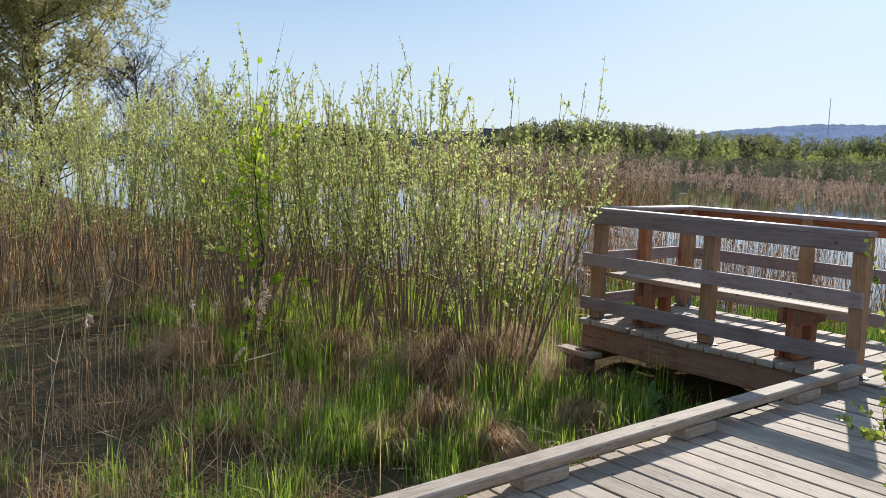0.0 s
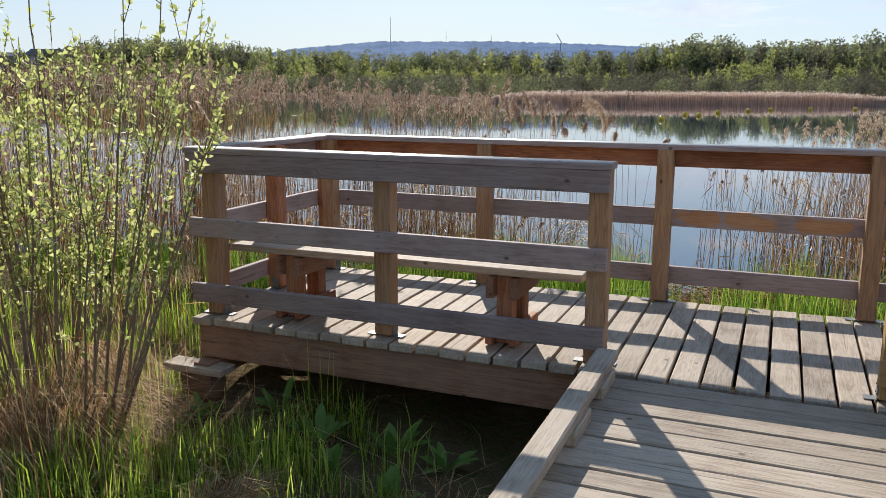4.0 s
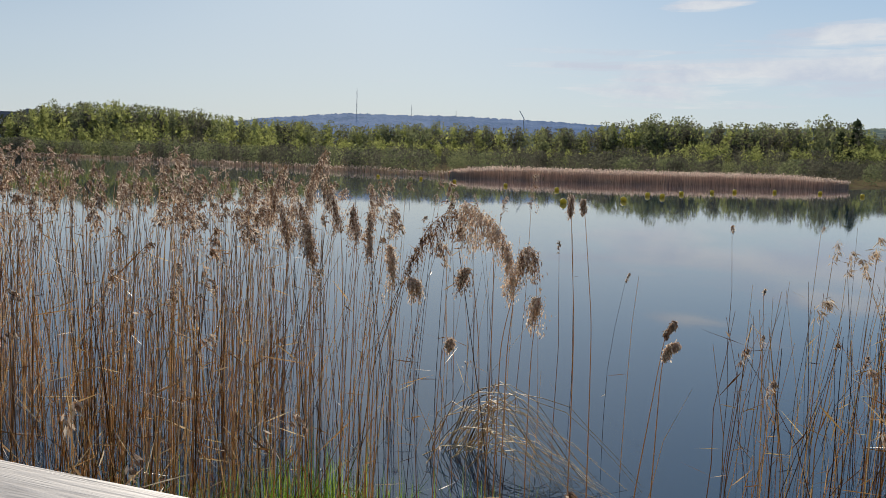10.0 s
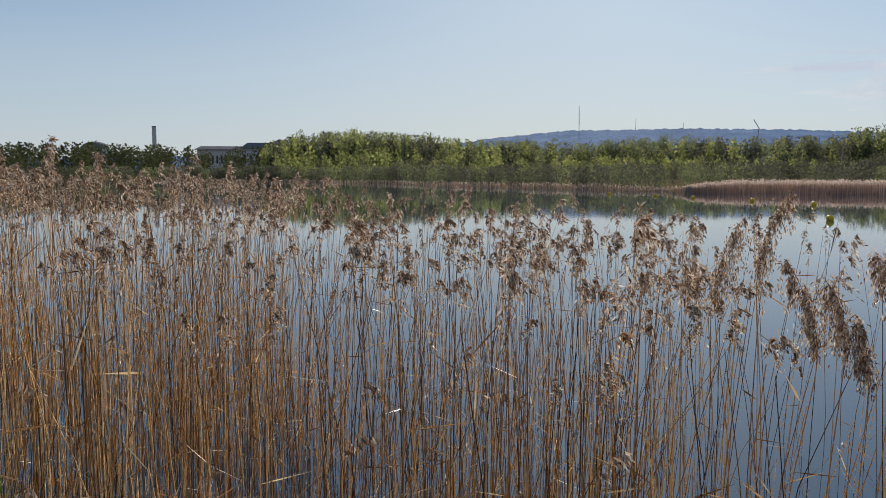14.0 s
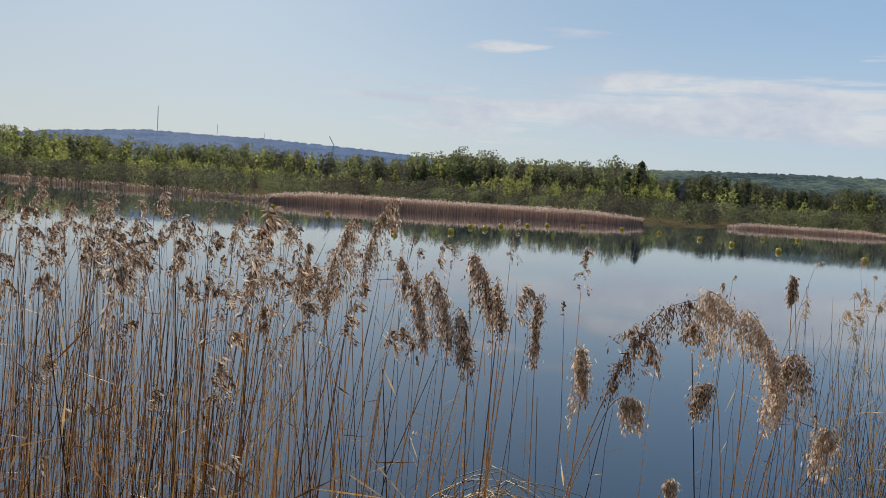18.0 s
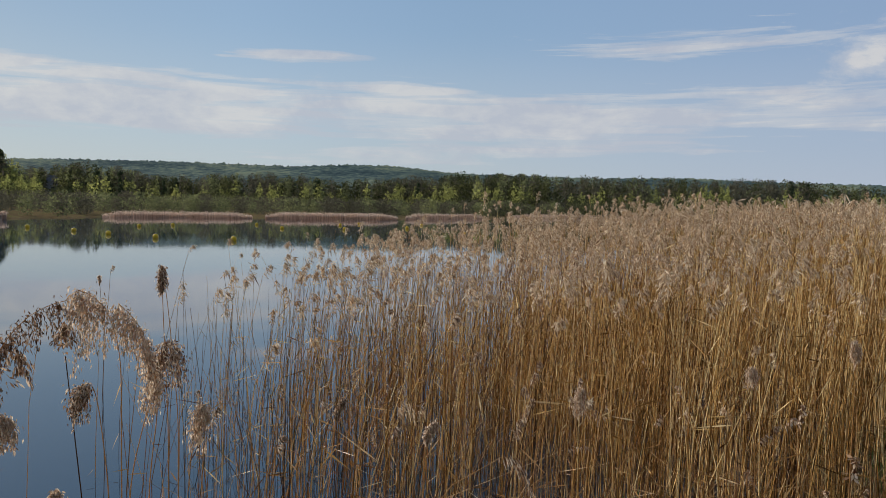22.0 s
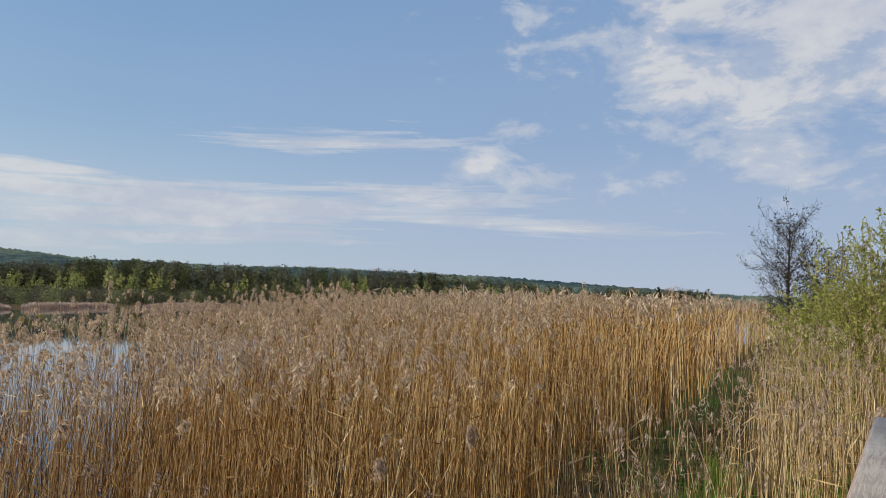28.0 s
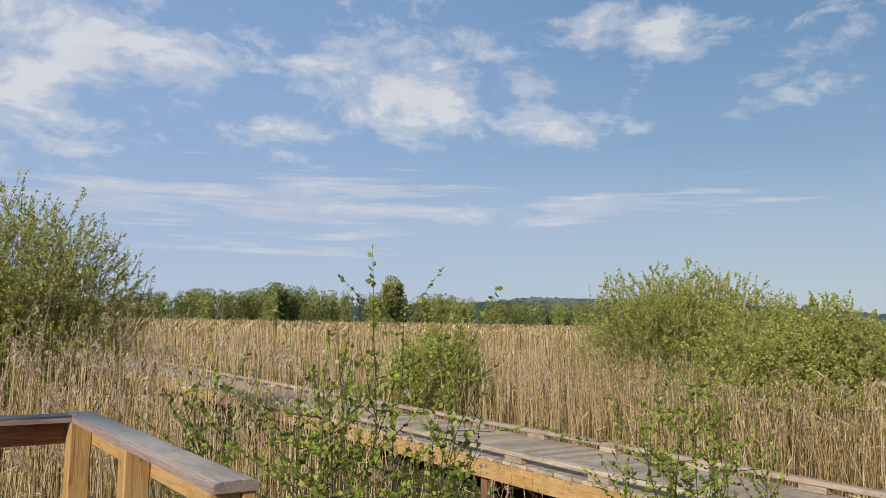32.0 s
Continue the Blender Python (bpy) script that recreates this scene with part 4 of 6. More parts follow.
for i, (line, y, first, hang, tone) in enumerate([
    ([(-1.35, 0.78), (-1.24, 1.11), (-1.18, 1.26), (-1.12, 1.33), (-1.07, 1.37), (-1.02, 1.36)], 3.8, 1, (0.03, 0.15), PLUME_DARK),
    ([(-0.88, 0.84), (-0.88, 1.21), (-0.91, 1.33), (-0.97, 1.41), (-1.0, 1.39)], 3.8, 2, (0.06, 0.25), PLUME_PALE),
    ([(-0.81, 0.84), (-0.78, 1.08), (-0.82, 1.25), (-0.87, 1.35), (-0.9, 1.35)], 3.78, 1, (0.04, 0.16), PLUME_PALE),
    ([(-0.85, 0.84), (-0.78, 1.13), (-0.77, 1.27), (-0.74, 1.25), (-0.72, 1.2)], 3.84, 1, (0.04, 0.15), REED_PLUME),
    ([(-0.92, 0.83), (-0.96, 1.17), (-0.99, 1.17), (-1.0, 1.12)], 3.8, 1, (0.03, 0.11), REED_PLUME),
    ([(-1.35, 0.78), (-1.23, 1.11), (-1.2, 1.11), (-1.17, 1.07)], 3.76, 1, (0.03, 0.10), PLUME_PALE),
    ([(-0.69, 0.86), (-0.67, 1.08), (-0.66, 1.09), (-0.68, 1.05)], 3.7, 1, (0.04, 0.16), PLUME_PALE),
    ([(-1.45, 0.77), (-1.46, 1.15), (-1.46, 1.33)], 3.9, 1, (0.02, 0.10), REED_PLUME),
    ([(-1.58, 0.76), (-1.59, 1.28), (-1.64, 1.45), (-1.66, 1.44)], 3.9, 1, (0.03, 0.16), REED_PLUME),
    ([(-1.33, 0.79), (-1.32, 1.08), (-1.32, 1.2), (-1.33, 1.2)], 3.85, 1, (0.03, 0.13), PLUME_PALE),
    ([(-1.84, 0.73), (-1.76, 1.2), (-1.84, 1.41), (-1.86, 1.42)], 3.8, 1, (0.03, 0.15), REED_PLUME),
    ([(-1.75, 0.74), (-1.71, 1.2), (-1.75, 1.38), (-1.78, 1.37)], 3.85, 1, (0.03, 0.16), REED_PLUME),
    ([(-1.66, 0.75), (-1.64, 1.15), (-1.67, 1.29), (-1.68, 1.29)], 3.75, 1, (0.03, 0.14), REED_PLUME),
    ([(-1.58, 0.76), (-1.57, 1.22), (-1.58, 1.35), (-1.59, 1.35)], 4.0, 1, (0.03, 0.13), REED_PLUME),
    ([(-1.10, 0.62), (-1.08, 0.85), (-1.05, 0.84)], 3.8, 1, (0.02, 0.05), PLUME_PALE),
    ([(-0.63, 0.86), (-0.66, 1.35), (-0.66, 1.42)], 4.2, 1, (0.01, 0.04), REED_PLUME),
    ([(-0.57, 0.87), (-0.62, 1.36), (-0.63, 1.40)], 4.3, 1, (0.01, 0.04), REED_PLUME),
    ([(-2.10, 0.80), (-2.14, 1.30), (-2.08, 1.52), (-2.03, 1.58)], 4.56, 1, (0.03, 0.16), REED_PLUME),
    ([(-2.14, 0.70), (-2.22, 1.25), (-2.16, 1.47), (-2.12, 1.50)], 4.3, 1, (0.03, 0.20), REED_PLUME),
    ([(-0.30, 0.30), (-0.22, 0.95), (-0.20, 1.02), (-0.19, 1.0)], 3.77, 1, (0.008, 0.022), REED_PLUME),
    ([(-0.20, 0.50), (-0.19, 0.98), (-0.17, 1.05), (-0.15, 1.02)], 3.29, 1, (0.008, 0.025), PLUME_PALE),
    ([(0.80, 0.40), (0.84, 0.88), (0.85, 0.94), (0.86, 0.92)], 3.72, 1, (0.03, 0.12), PLUME_PALE),
    ([(2.05, 0.40), (2.02, 0.85), (2.00, 0.92), (1.98, 0.90)], 3.72, 1, (0.03, 0.11), PLUME_PALE),
    ([(2.40, 0.45), (2.37, 0.98), (2.35, 1.06), (2.34, 1.04)], 3.44, 1, (0.03, 0.10), PLUME_PALE)]):
    nodding_reed(line, y, first, hang, tone, 900 + i)


# bed on the right
RIGHT_EDGE = ([0, 2, 4, 6, 8, 14, 16], [5.6, 4.7, 4.3, 4.6, 5.15, 5.4, 5.75])


def keep_right(x, y):
    edge = np.interp(x, *RIGHT_EDGE)
    inside = 1 / (1 + np.exp(-(y - edge) * 6.0))
    ramp = np.interp(x, [0.0, 0.8, 1.6, 2.4, 3.4], [0.03, 0.2, 0.48, 0.85, 1.0])
    back = 1 / (1 + np.exp((y - np.interp(x, [1, 4, 12], [8.8, 10.7, 13.7])) * 1.5))
    return np.maximum(inside, 0.10 * (y > edge - 0.8) * (x < 4.0)) * ramp * back * (0.35 + 0.65 * clumpy(x, y))


p, g = scatter(23, 14500, 0.0, 12.5, 3.4, 14, keep_right)
dev = g.normal(0, 0.15, len(p)) - 0.6 * (g.random(len(p)) < 0.3) * g.random(len(p))
reed_bed("reed_bed", "golden dry reeds with pale plumes in a dense stand", p, np.interp(p[:, 0], [0.6, 3, 6, 12.5], [0.68, 0.92, 1.18, 1.54]) + dev, REED_GOLD, PLUME_GOLD, 33, stem_r=0.0038, seg=3, leaves=0.8, plume_n=72, bare=np.where(dev < -0.02, 0.95, np.clip(0.75 - 0.2 * (p[:, 1] - np.interp(p[:, 0], *RIGHT_EDGE)), 0.12, 0.8)), lean=0.15, plume_len=0.24, plume_w=0.0095, fat=1.7)

p, g = scatter(24, 24000, 12.5, 68, 4.4, 27, lambda x, y: np.clip(12.5 / x, 0, 1) * (y < 9.2 + x * 0.28) * (y > 5.05 + 0.11 * (x - 12.5)))
reed_bed("reed_bed", "wide pale stand of dry reeds stretching along the shore", p, 1.52 + 0.008 * p[:, 0] + g.normal(0, 0.15, len(p)), REED_GOLD, PLUME_GOLD, 34, stem_r=0.0085, plume_n=8, seg=3, leaves=0.4, plume_w=0.035, plume_len=0.24, bare=0.3)

# broken stems low in the beds, added to take up light and darken the foot
p, g = scatter(59, 8000, 0.4, 12.5, 3.6, 13, keep_right)
reed_bed("broken_reeds", "broken brown stems added low in the golden reed stand to darken it", p, -0.15 + g.normal(0, 0.3, len(p)), REED_STEM, REED_PLUME, 44, stem_r=0.0036, seg=3, leaves=1.5, plume_n=12, bare=0.97, lean=0.3)
p, g = scatter(60, 2600, -12, -1.6, 3.0, 9.0, keep_left)
reed_bed("broken_reeds", "broken brown stems added low in the lakeside reeds to darken them", p, -0.2 + g.normal(0, 0.3, len(p)), REED_STEM, REED_PLUME, 45, stem_r=0.0036, seg=3, leaves=1.5, plume_n=12, bare=0.97, lean=0.3)

p, g = scatter(61, 1150, 0.75, 4.2, 3.1, 5.2, lambda x, y: clumpy(x, y, 3.1, 1.2) * np.interp(x, [0.45, 0.8], [0.4, 1.0]))
reed_bed("broken_reeds", "broken brown reed stalks on the bank before the platform", p, -0.12 + g.normal(0, 0.26, len(p)), REED_STEM, REED_PLUME, 46, stem_r=0.0034, seg=4, leaves=1.6, plume_n=40, bare=0.93, lean=0.22)
p, g = scatter(62, 1500, -5.0, -0.4, 2.7, 3.7, lambda x, y: clumpy(x, y, 2.7, 1.2))
reed_bed("broken_reeds", "broken brown reed stalks among the lakeside sedge", p, 0.0 + g.normal(0, 0.3, len(p)), REED_STEM, REED_PLUME, 47, stem_r=0.0034, seg=4, leaves=1.6, plume_n=40, bare=0.95, lean=0.2)

# stand outside the closed end of the platform and between platform and boardwalk
p, g = scatter(25, 5600, 3.75, 14, -2.8, 4.6, lambda x, y: (0.3 + 0.7 * clumpy(x, y, 2.0)) * (y < np.interp(x, [3.7, 6.5, 8.2, 14], [3.7, 3.2, 2.95, 4.0])) * np.interp(y, [-2.8, -1.5, 1.2, 2.4], [0.6, 1, 1, 0.72]))
reed_bed("reed_bed", "greyish dry reeds crowding the end of the platform", p, 0.80 + 0.045 * (p[:, 0] + 1.7) + g.normal(0, 0.20, len(p)) - 0.6 * g.random(len(p)) ** 3 - np.interp(p[:, 1], [1.5, 3.2], [0, 0.22]), REED_PALE, PLUME_PALE, 35, plume_n=28, bare=0.5, leaves=1.2, plume_w=0.009, stem_r=0.0036, lean=0.13)
p, g = scatter(26, 2300, 2.4, 22, -5.0, -1.0, lambda x, y: clumpy(x, y, 1.6) * np.interp(x, [2.4, 5, 10], [0.12, 0.6, 1.0]))
reed_bed("reed_bed", "pale dry reeds beside the boardwalk", p, 0.18 + 0.012 * p[:, 0] + g.normal(0, 0.22, len(p)) - 0.35 * (p[:, 1] < -3.6), REED_PALE, PLUME_PALE, 36, plume_n=24, bare=0.6, leaves=1.3, plume_w=0.009, stem_r=0.0036)


# open reed field behind the boardwalk
def polar(seed, n, a0, a1, r0, r1, power=0.5):
    g = np.random.default_rng(seed)
    r = (r0**power + (r1**power - r0**power) * g.random(n)) ** (1 / power)
    t = np.radians(g.uniform(a0, a1, n))
    return np.stack([r * np.sin(t), r * np.cos(t)], -1), r, g


p, r, g = polar(27, 11500, 94, 178, 7.4, 42, 1.15)
ok = p[:, 1] < -7.6 - 0.031 * p[:, 0]
p, r = p[ok], r[ok]
reed_bed("reed_field", "open field of straw-coloured reeds behind the boardwalk", p, 0.74 + 0.008 * r + g.normal(0, 0.13, len(p)), REED_PALE, REED_PALE, 37, stem_r=0.0055, plume_n=12, seg=3, leaves=0.7, plume_w=0.012, bare=0.5, lean=0.13)
p, r, g = polar(77, 5200, 112, 180, 7.6, 15, 1.0)
ok = p[:, 1] < -7.5 - 0.031 * p[:, 0]
p, r = p[ok], r[ok]
reed_bed("reed_field", "dense straw-coloured reeds along the boardwalk's far edge", p, 0.62 + g.normal(0, 0.2, len(p)), REED_PALE, PLUME_PALE, 78, stem_r=0.0042, plume_n=16, seg=3, leaves=1.0, plume_w=0.011, bare=0.6, lean=0.13)
p, g = scatter(79, 5200, -2, 16, -9.4, -6.9, lambda x, y: off_deck(x, y) * clumpy(x, y, 2.0))
grass_patch("sedge_grass", "green grass along the boardwalk's far edge", p, 0.10 + 0.30 * g.uniform(0.3, 1.2, len(p)), GRASS, 80, 0.009)
p, r, g = polar(28, 9000, 80, 152, 42, 260, 0.6)
ok = (p[:, 1] < -8.3) | (p[:, 0] > 60)
p, r = p[ok], r[ok]
reed_bed("reed_field", "distant straw-coloured reed field reaching the woods", p, 1.02 + 0.0022 * r + g.normal(0, 0.12, len(p)), REED_PALE, REED_PALE, 38, stem_r=0.035, plume_n=3, seg=2, leaves=0.0, plume_w=0.09, plume_len=0.5, lean=0.1)

# reed belt on the far shore
g = np.random.default_rng(41)
az, rr, edge = [], [], []
for a0, a1, n, deep in ((-70, -19, 3000, 2.0), (-19.5, 6.3, 9000, 9.0), (11.9, 21.4, 3000, 7.0), (22.3, 31.4, 3600, 10.0), (32.0, 37.6, 1600, 6.0), (39.3, 52, 3600, 9.0), (53, 74, 2600, 9.0)):
    a = g.uniform(a0, a1, n)
    taper = np.clip(np.minimum(a - a0, a1 - a) / (0.12 * (a1 - a0)), 0.1, 1)
    az.append(a)
    edge.append(taper)
    rr.append(far_shore(a) + 1.0 + np.abs(g.normal(0, deep, n)) * taper)
az, rr, edge = np.concatenate(az), np.concatenate(rr), np.concatenate(edge)
p = np.stack([rr * np.sin(np.radians(az)), rr * np.cos(np.radians(az))], -1)
reed_bed("reed_belt", "low rusty reed belt along the far lakeshore", p, np.interp(az, [-60, -21, -19, 7, 11, 21, 22, 31, 40, 70], [-0.15, -0.1, 0.42, 0.42, -0.1, -0.1, 0.05, 0.05, 0.15, 0.15]) - 0.5 * (1 - edge) + g.normal(0, 0.15, len(p)), REED_FAR, REED_FAR, 42, stem_r=0.036, plume_n=1, seg=2, leaves=0.0, plume_w=0.13, plume_len=0.4, lean=0.05, sides=3)


p, g = scatter(29, 2600, -17, -2.6, -4.5, 4.6, lambda x, y: clumpy(x, y, 1.8) * np.interp(x, [-9, -7], [1, 0.5]) * np.where(x > -8, np.interp(y, [-2.2, -2.1, 0.0], [0.0, 0.35, 1.0]), 1.0))
reed_bed("reed_bed", "dry brown reeds standing among the willows", p, 0.55 + g.normal(0, 0.28, len(p)), REED_STEM, REED_PLUME, 39, plume_n=26, bare=0.6, leaves=2.0)

p, g = scatter(75, 34, -4.4, -2.0, -5.0, -3.1, lambda x, y: off_deck(x, y))
reed_bed("reed_stalks", "few tall pale reeds with plumes standing in the sedge", p, 0.42 + g.normal(0, 0.16, len(p)), REED_PALE, PLUME_PALE, 76, plume_n=90, plume_len=0.17, bare=0.4, leaves=2.5, plume_w=0.006, lean=0.16, fat=0.8, stem_r=0.0034)

# bleached sheaf of bent reeds at the edge of the gap
g = np.random.default_rng(43)
n = 46
s = np.linspace(0, 1, 8)
x0 = np.stack([-1.95 + g.normal(0, 0.14, n), 6.75 + g.normal(0, 0.14, n), np.full(n, -0.75)], -1)
x1 = np.stack([-0.92 + g.normal(0, 0.22, n), 6.35 + g.normal(0, 0.15, n), np.full(n, -0.74)], -1)
arc = x0[:, None] * (1 - s)[None, :, None] + x1[:, None] * s[None, :, None] + np.array([0, 0, 1.0]) * (g.uniform(0.15, 0.62, n)[:, None] * (np.sin(np.pi * s**0.7))[None])[..., None] + g.normal(0, 0.015, (n, 8, 3))
v, q = tubes(arc, np.full((n, 8), 0.004) * np.linspace(1.1, 0.4, 8), 3)
tagged(part("fallen_reeds", fast_mesh("fallen_reeds", v, q, [REED_PALE]), None), "bleached sheaf of bent reeds arching into the water", "reeds", kind="stuff")
n = 900
p0 = np.stack([0.5 + g.normal(0, 0.9, n), 3.9 + g.normal(0, 0.6, n), np.full(n, WATER_Z + 0.012) + g.uniform(0, 0.03, n)], -1)
dd = unit(np.stack([g.normal(0, 1, n), g.normal(0, 0.6, n), g.normal(0, 0.03, n)], -1))
tagged(part("floating_straw", fast_mesh("floating_straw", *tubes(np.stack([p0, p0 + dd * g.uniform(0.06, 0.4, n)[:, None]], 1), np.full((n, 2), 0.004), 3), [STRAW]), None), "broken straw floating in the inlet before the platform", "reed litter", kind="stuff")


n = 2600
p0 = np.stack([g.uniform(-0.5, 3.4, n), 3.6 + g.normal(0, 0.75, n), np.zeros(n)], -1)
p0[:, 2] = np.maximum(land(p0[:, 0], p0[:, 1]), WATER_Z) + g.uniform(0.01, 0.09, n)
dd = unit(np.stack([g.normal(0, 1, n), g.normal(0, 0.8, n), g.normal(0, 0.10, n)], -1))
tagged(part("reed_litter", fast_mesh("reed_litter", *tubes(np.stack([p0, p0 + dd * g.uniform(0.08, 0.5, n)[:, None]], 1), np.full((n, 2), 0.0045), 3), [STRAW]), None), "mat of broken dead reeds on the bank before the platform", "reed litter", kind="stuff")


def tufts(seed, n, blades, x0, x1, y0, y1, keep, radius):
    """Points gathered in tufts."""
    c, g = scatter(seed, n, x0, x1, y0, y1, keep)
    size = g.uniform(0.4, 1.3, len(c))
    p = np.repeat(c, blades, axis=0) + g.normal(0, radius, (len(c) * blades, 2)) * np.repeat(size, blades)[:, None]
    return p, np.repeat(size, blades) * g.uniform(0.25, 1.1, len(p)), g


def shade_fade(x, y):
    return np.exp(-(((x - 0.25) / 0.38) ** 2)) * (y > 2.6)


p, s, g = tufts(51, 1150, 34, -10, 0.0, -8.5, 2.0, lambda x, y: off_deck(x, y) * off_deck(x + 0.15, y) * clumpy(x, y, 2.6, 1.2) ** 1.3 * np.interp(x, [-7, -3.5], [0.3, 1]) * np.interp(np.hypot(x - 1, y + 4), [0, 6, 11], [1, 0.8, 0.45]) * np.interp(y + 0.35 * x, [-5.8, -4.4], [0.14, 1]), 0.085)
ok = off_deck(p[:, 0], p[:, 1]) > 0
grass_patch("sedge_grass", "green sedge tufts growing among dead straw, brightened as sunlit", p[ok], 0.09 + 0.28 * s[ok], SUNLIT_GRASS, 61, 0.008, 0.45)
p, s, g = tufts(52, 1500, 40, -7, 9, 1.72, 5.4, lambda x, y: off_deck(x, y) * clumpy(x, y, 2.9, 1.2) ** 1.3 * np.interp(x, [-0.1, 0.5, 3.0, 3.4], [1.0, 0.38, 0.38, 0.7]) * (1 - 0.95 * shade_fade(x, y)) * np.interp(y - near_shore(x), [-3, 0.4, 1.2], [1, 0.9, 0.0]) * (y < np.interp(x, [-4, -2, -0.8, 0.6, 2, 3.5, 9], [4.3, 4.4, 4.5, 4.6, 4.4, 3.6, 3.6])), 0.075)
ok = off_deck(p[:, 0], p[:, 1]) > 0
grass_patch("sedge_grass", "tall bright green sedge tufts at the water's edge", p[ok], 0.14 + 0.46 * s[ok], GRASS, 62, 0.0085, 0.32)
p, s, g = tufts(81, 270, 34, -3.1, -0.35, 3.2, 5.3, lambda x, y: clumpy(x, y, 2.5, 1.3) * np.interp(x, [-0.9, -0.4], [1, 0.35]) * np.interp(y, [3.2, 4.6, 5.3], [1, 0.9, 0.2]), 0.08)
grass_patch("sedge_grass", "green sedge standing in the shallows among the reeds", p, 0.34 + 0.42 * s, GRASS, 82, 0.0085, 0.28)
p, s, g = tufts(69, 420, 40, -2.6, 3.2, 2.0, 5.0, lambda x, y: off_deck(x, y) * np.interp(x, [-0.15, 0.0, 0.6, 0.8], [1.0, 0, 0, 0.32]) * np.interp(y - near_shore(x), [-0.4, 0.2], [1, 0.0]), 0.07)
ok = off_deck(p[:, 0], p[:, 1]) > 0
grass_patch("sedge_grass", "dense dark green sedge on the bank before the platform", p[ok], 0.20 + 0.42 * s[ok], GRASS, 70, 0.008, 0.3)
# sedge strip in the darker dock green, which paints in the reeds' shadow
p, g = scatter(53, 40000, 1.4, 28, -5.6, 7.5, lambda x, y: off_deck(x, y) * np.maximum(np.exp(-(((y - 4.3 - 0.133 * (x - 8)) / 0.7) ** 2)), 0.45 * (y < -0.2)) * clumpy(x, y, 2.2))
grass_patch("sedge_grass", "green sedge strip between the reed stands, coloured darker for shade", p, 0.14 + 0.30 * g.uniform(0.3, 1.2, len(p)), DOCK_LEAF, 63, 0.009)
p, g = scatter(54, 24000, -10, 0.0, -8.5, 2.0, lambda x, y: off_deck(x, y) * clumpy(x + 3, y, 2.1, 1.1) * 0.8 * np.interp(y + 0.35 * x, [-5.8, -4.4], [0.35, 1]))
grass_patch("dead_grass", "matted dead brown grass between the tufts", p, g.uniform(0.08, 0.38, len(p)), STRAW, 64, 0.005, 1.3, "dead grass")
p, g = scatter(55, 26000, -6, 9, 1.75, 5.4, lambda x, y: off_deck(x, y) * clumpy(x + 1, y, 2.7, 1.1))
grass_patch("dead_grass", "broken dead reed litter along the bank", p, g.uniform(0.05, 0.30, len(p)), STRAW, 65, 0.006, 1.6, "dead grass")
p, g = scatter(56, 1500, -10, -0.3, -7.5, 1.0, lambda x, y: off_deck(x, y) * clumpy(x, y, 1.3, 1.0) * np.interp(x, [-3, -1.2, -0.5], [1, 0.9, 0.15]))
grass_patch("dry_stalks", "tall pale dead grass stalks standing in the sedge", p, g.uniform(0.5, 1.25, len(p)), STRAW, 66, 0.005, 0.18, "dead grass")


p, g = scatter(58, 6000, 3.7, 16, 2.3, 6.5, lambda x, y: np.exp(-(((y - 4.1 - 0.133 * (x - 8)) / 1.1) ** 2)))
grass_patch("dead_grass", "broken dead reed litter in the strip between the stands", p, g.uniform(0.05, 0.28, len(p)), STRAW, 68, 0.008, 1.6, "dead grass")
p, s, g = tufts(57, 330, 44, -3.2, -0.15, -4.5, -0.7, lambda x, y: off_deck(x, y) * np.interp(x, [-3.2, -2.4, -0.3], [0.3, 0.9, 0.8]) * np.interp(y + 0.35 * x, [-5.4, -4.2], [0.25, 1]) * clumpy(x + 0.5, y, 4.2, 1.5), 0.07)
ok = off_deck(p[:, 0], p[:, 1]) > 0
grass_patch("sedge_grass", "bright green grass tufts beside the walkway", p[ok], 0.08 + 0.30 * s[ok], SUNLIT_GRASS, 67, 0.008, 0.45)

p, s, g = tufts(71, 400, 36, -7.0, -1.4, -3.0, 1.4, lambda x, y: off_deck(x, y) * clumpy(x + 2, y, 3.4, 1.5), 0.08)
ok = off_deck(p[:, 0], p[:, 1]) > 0
grass_patch("sedge_grass", "green sedge tufts at the feet of the willows, brightened as sunlit", p[ok], 0.14 + 0.38 * s[ok], SUNLIT_GRASS, 72, 0.008, 0.4)
p, g = scatter(73, 11000, -4.2, -0.2, -5.2, -0.7, lambda x, y: off_deck(x, y) * clumpy(x + 1.1, y + 0.4, 4.0, 1.4))
grass_patch("dead_grass", "flattened straw litter beside the walkway", p, g.uniform(0.08, 0.34, len(p)), STRAW, 74, 0.005, 1.5, "dead grass")


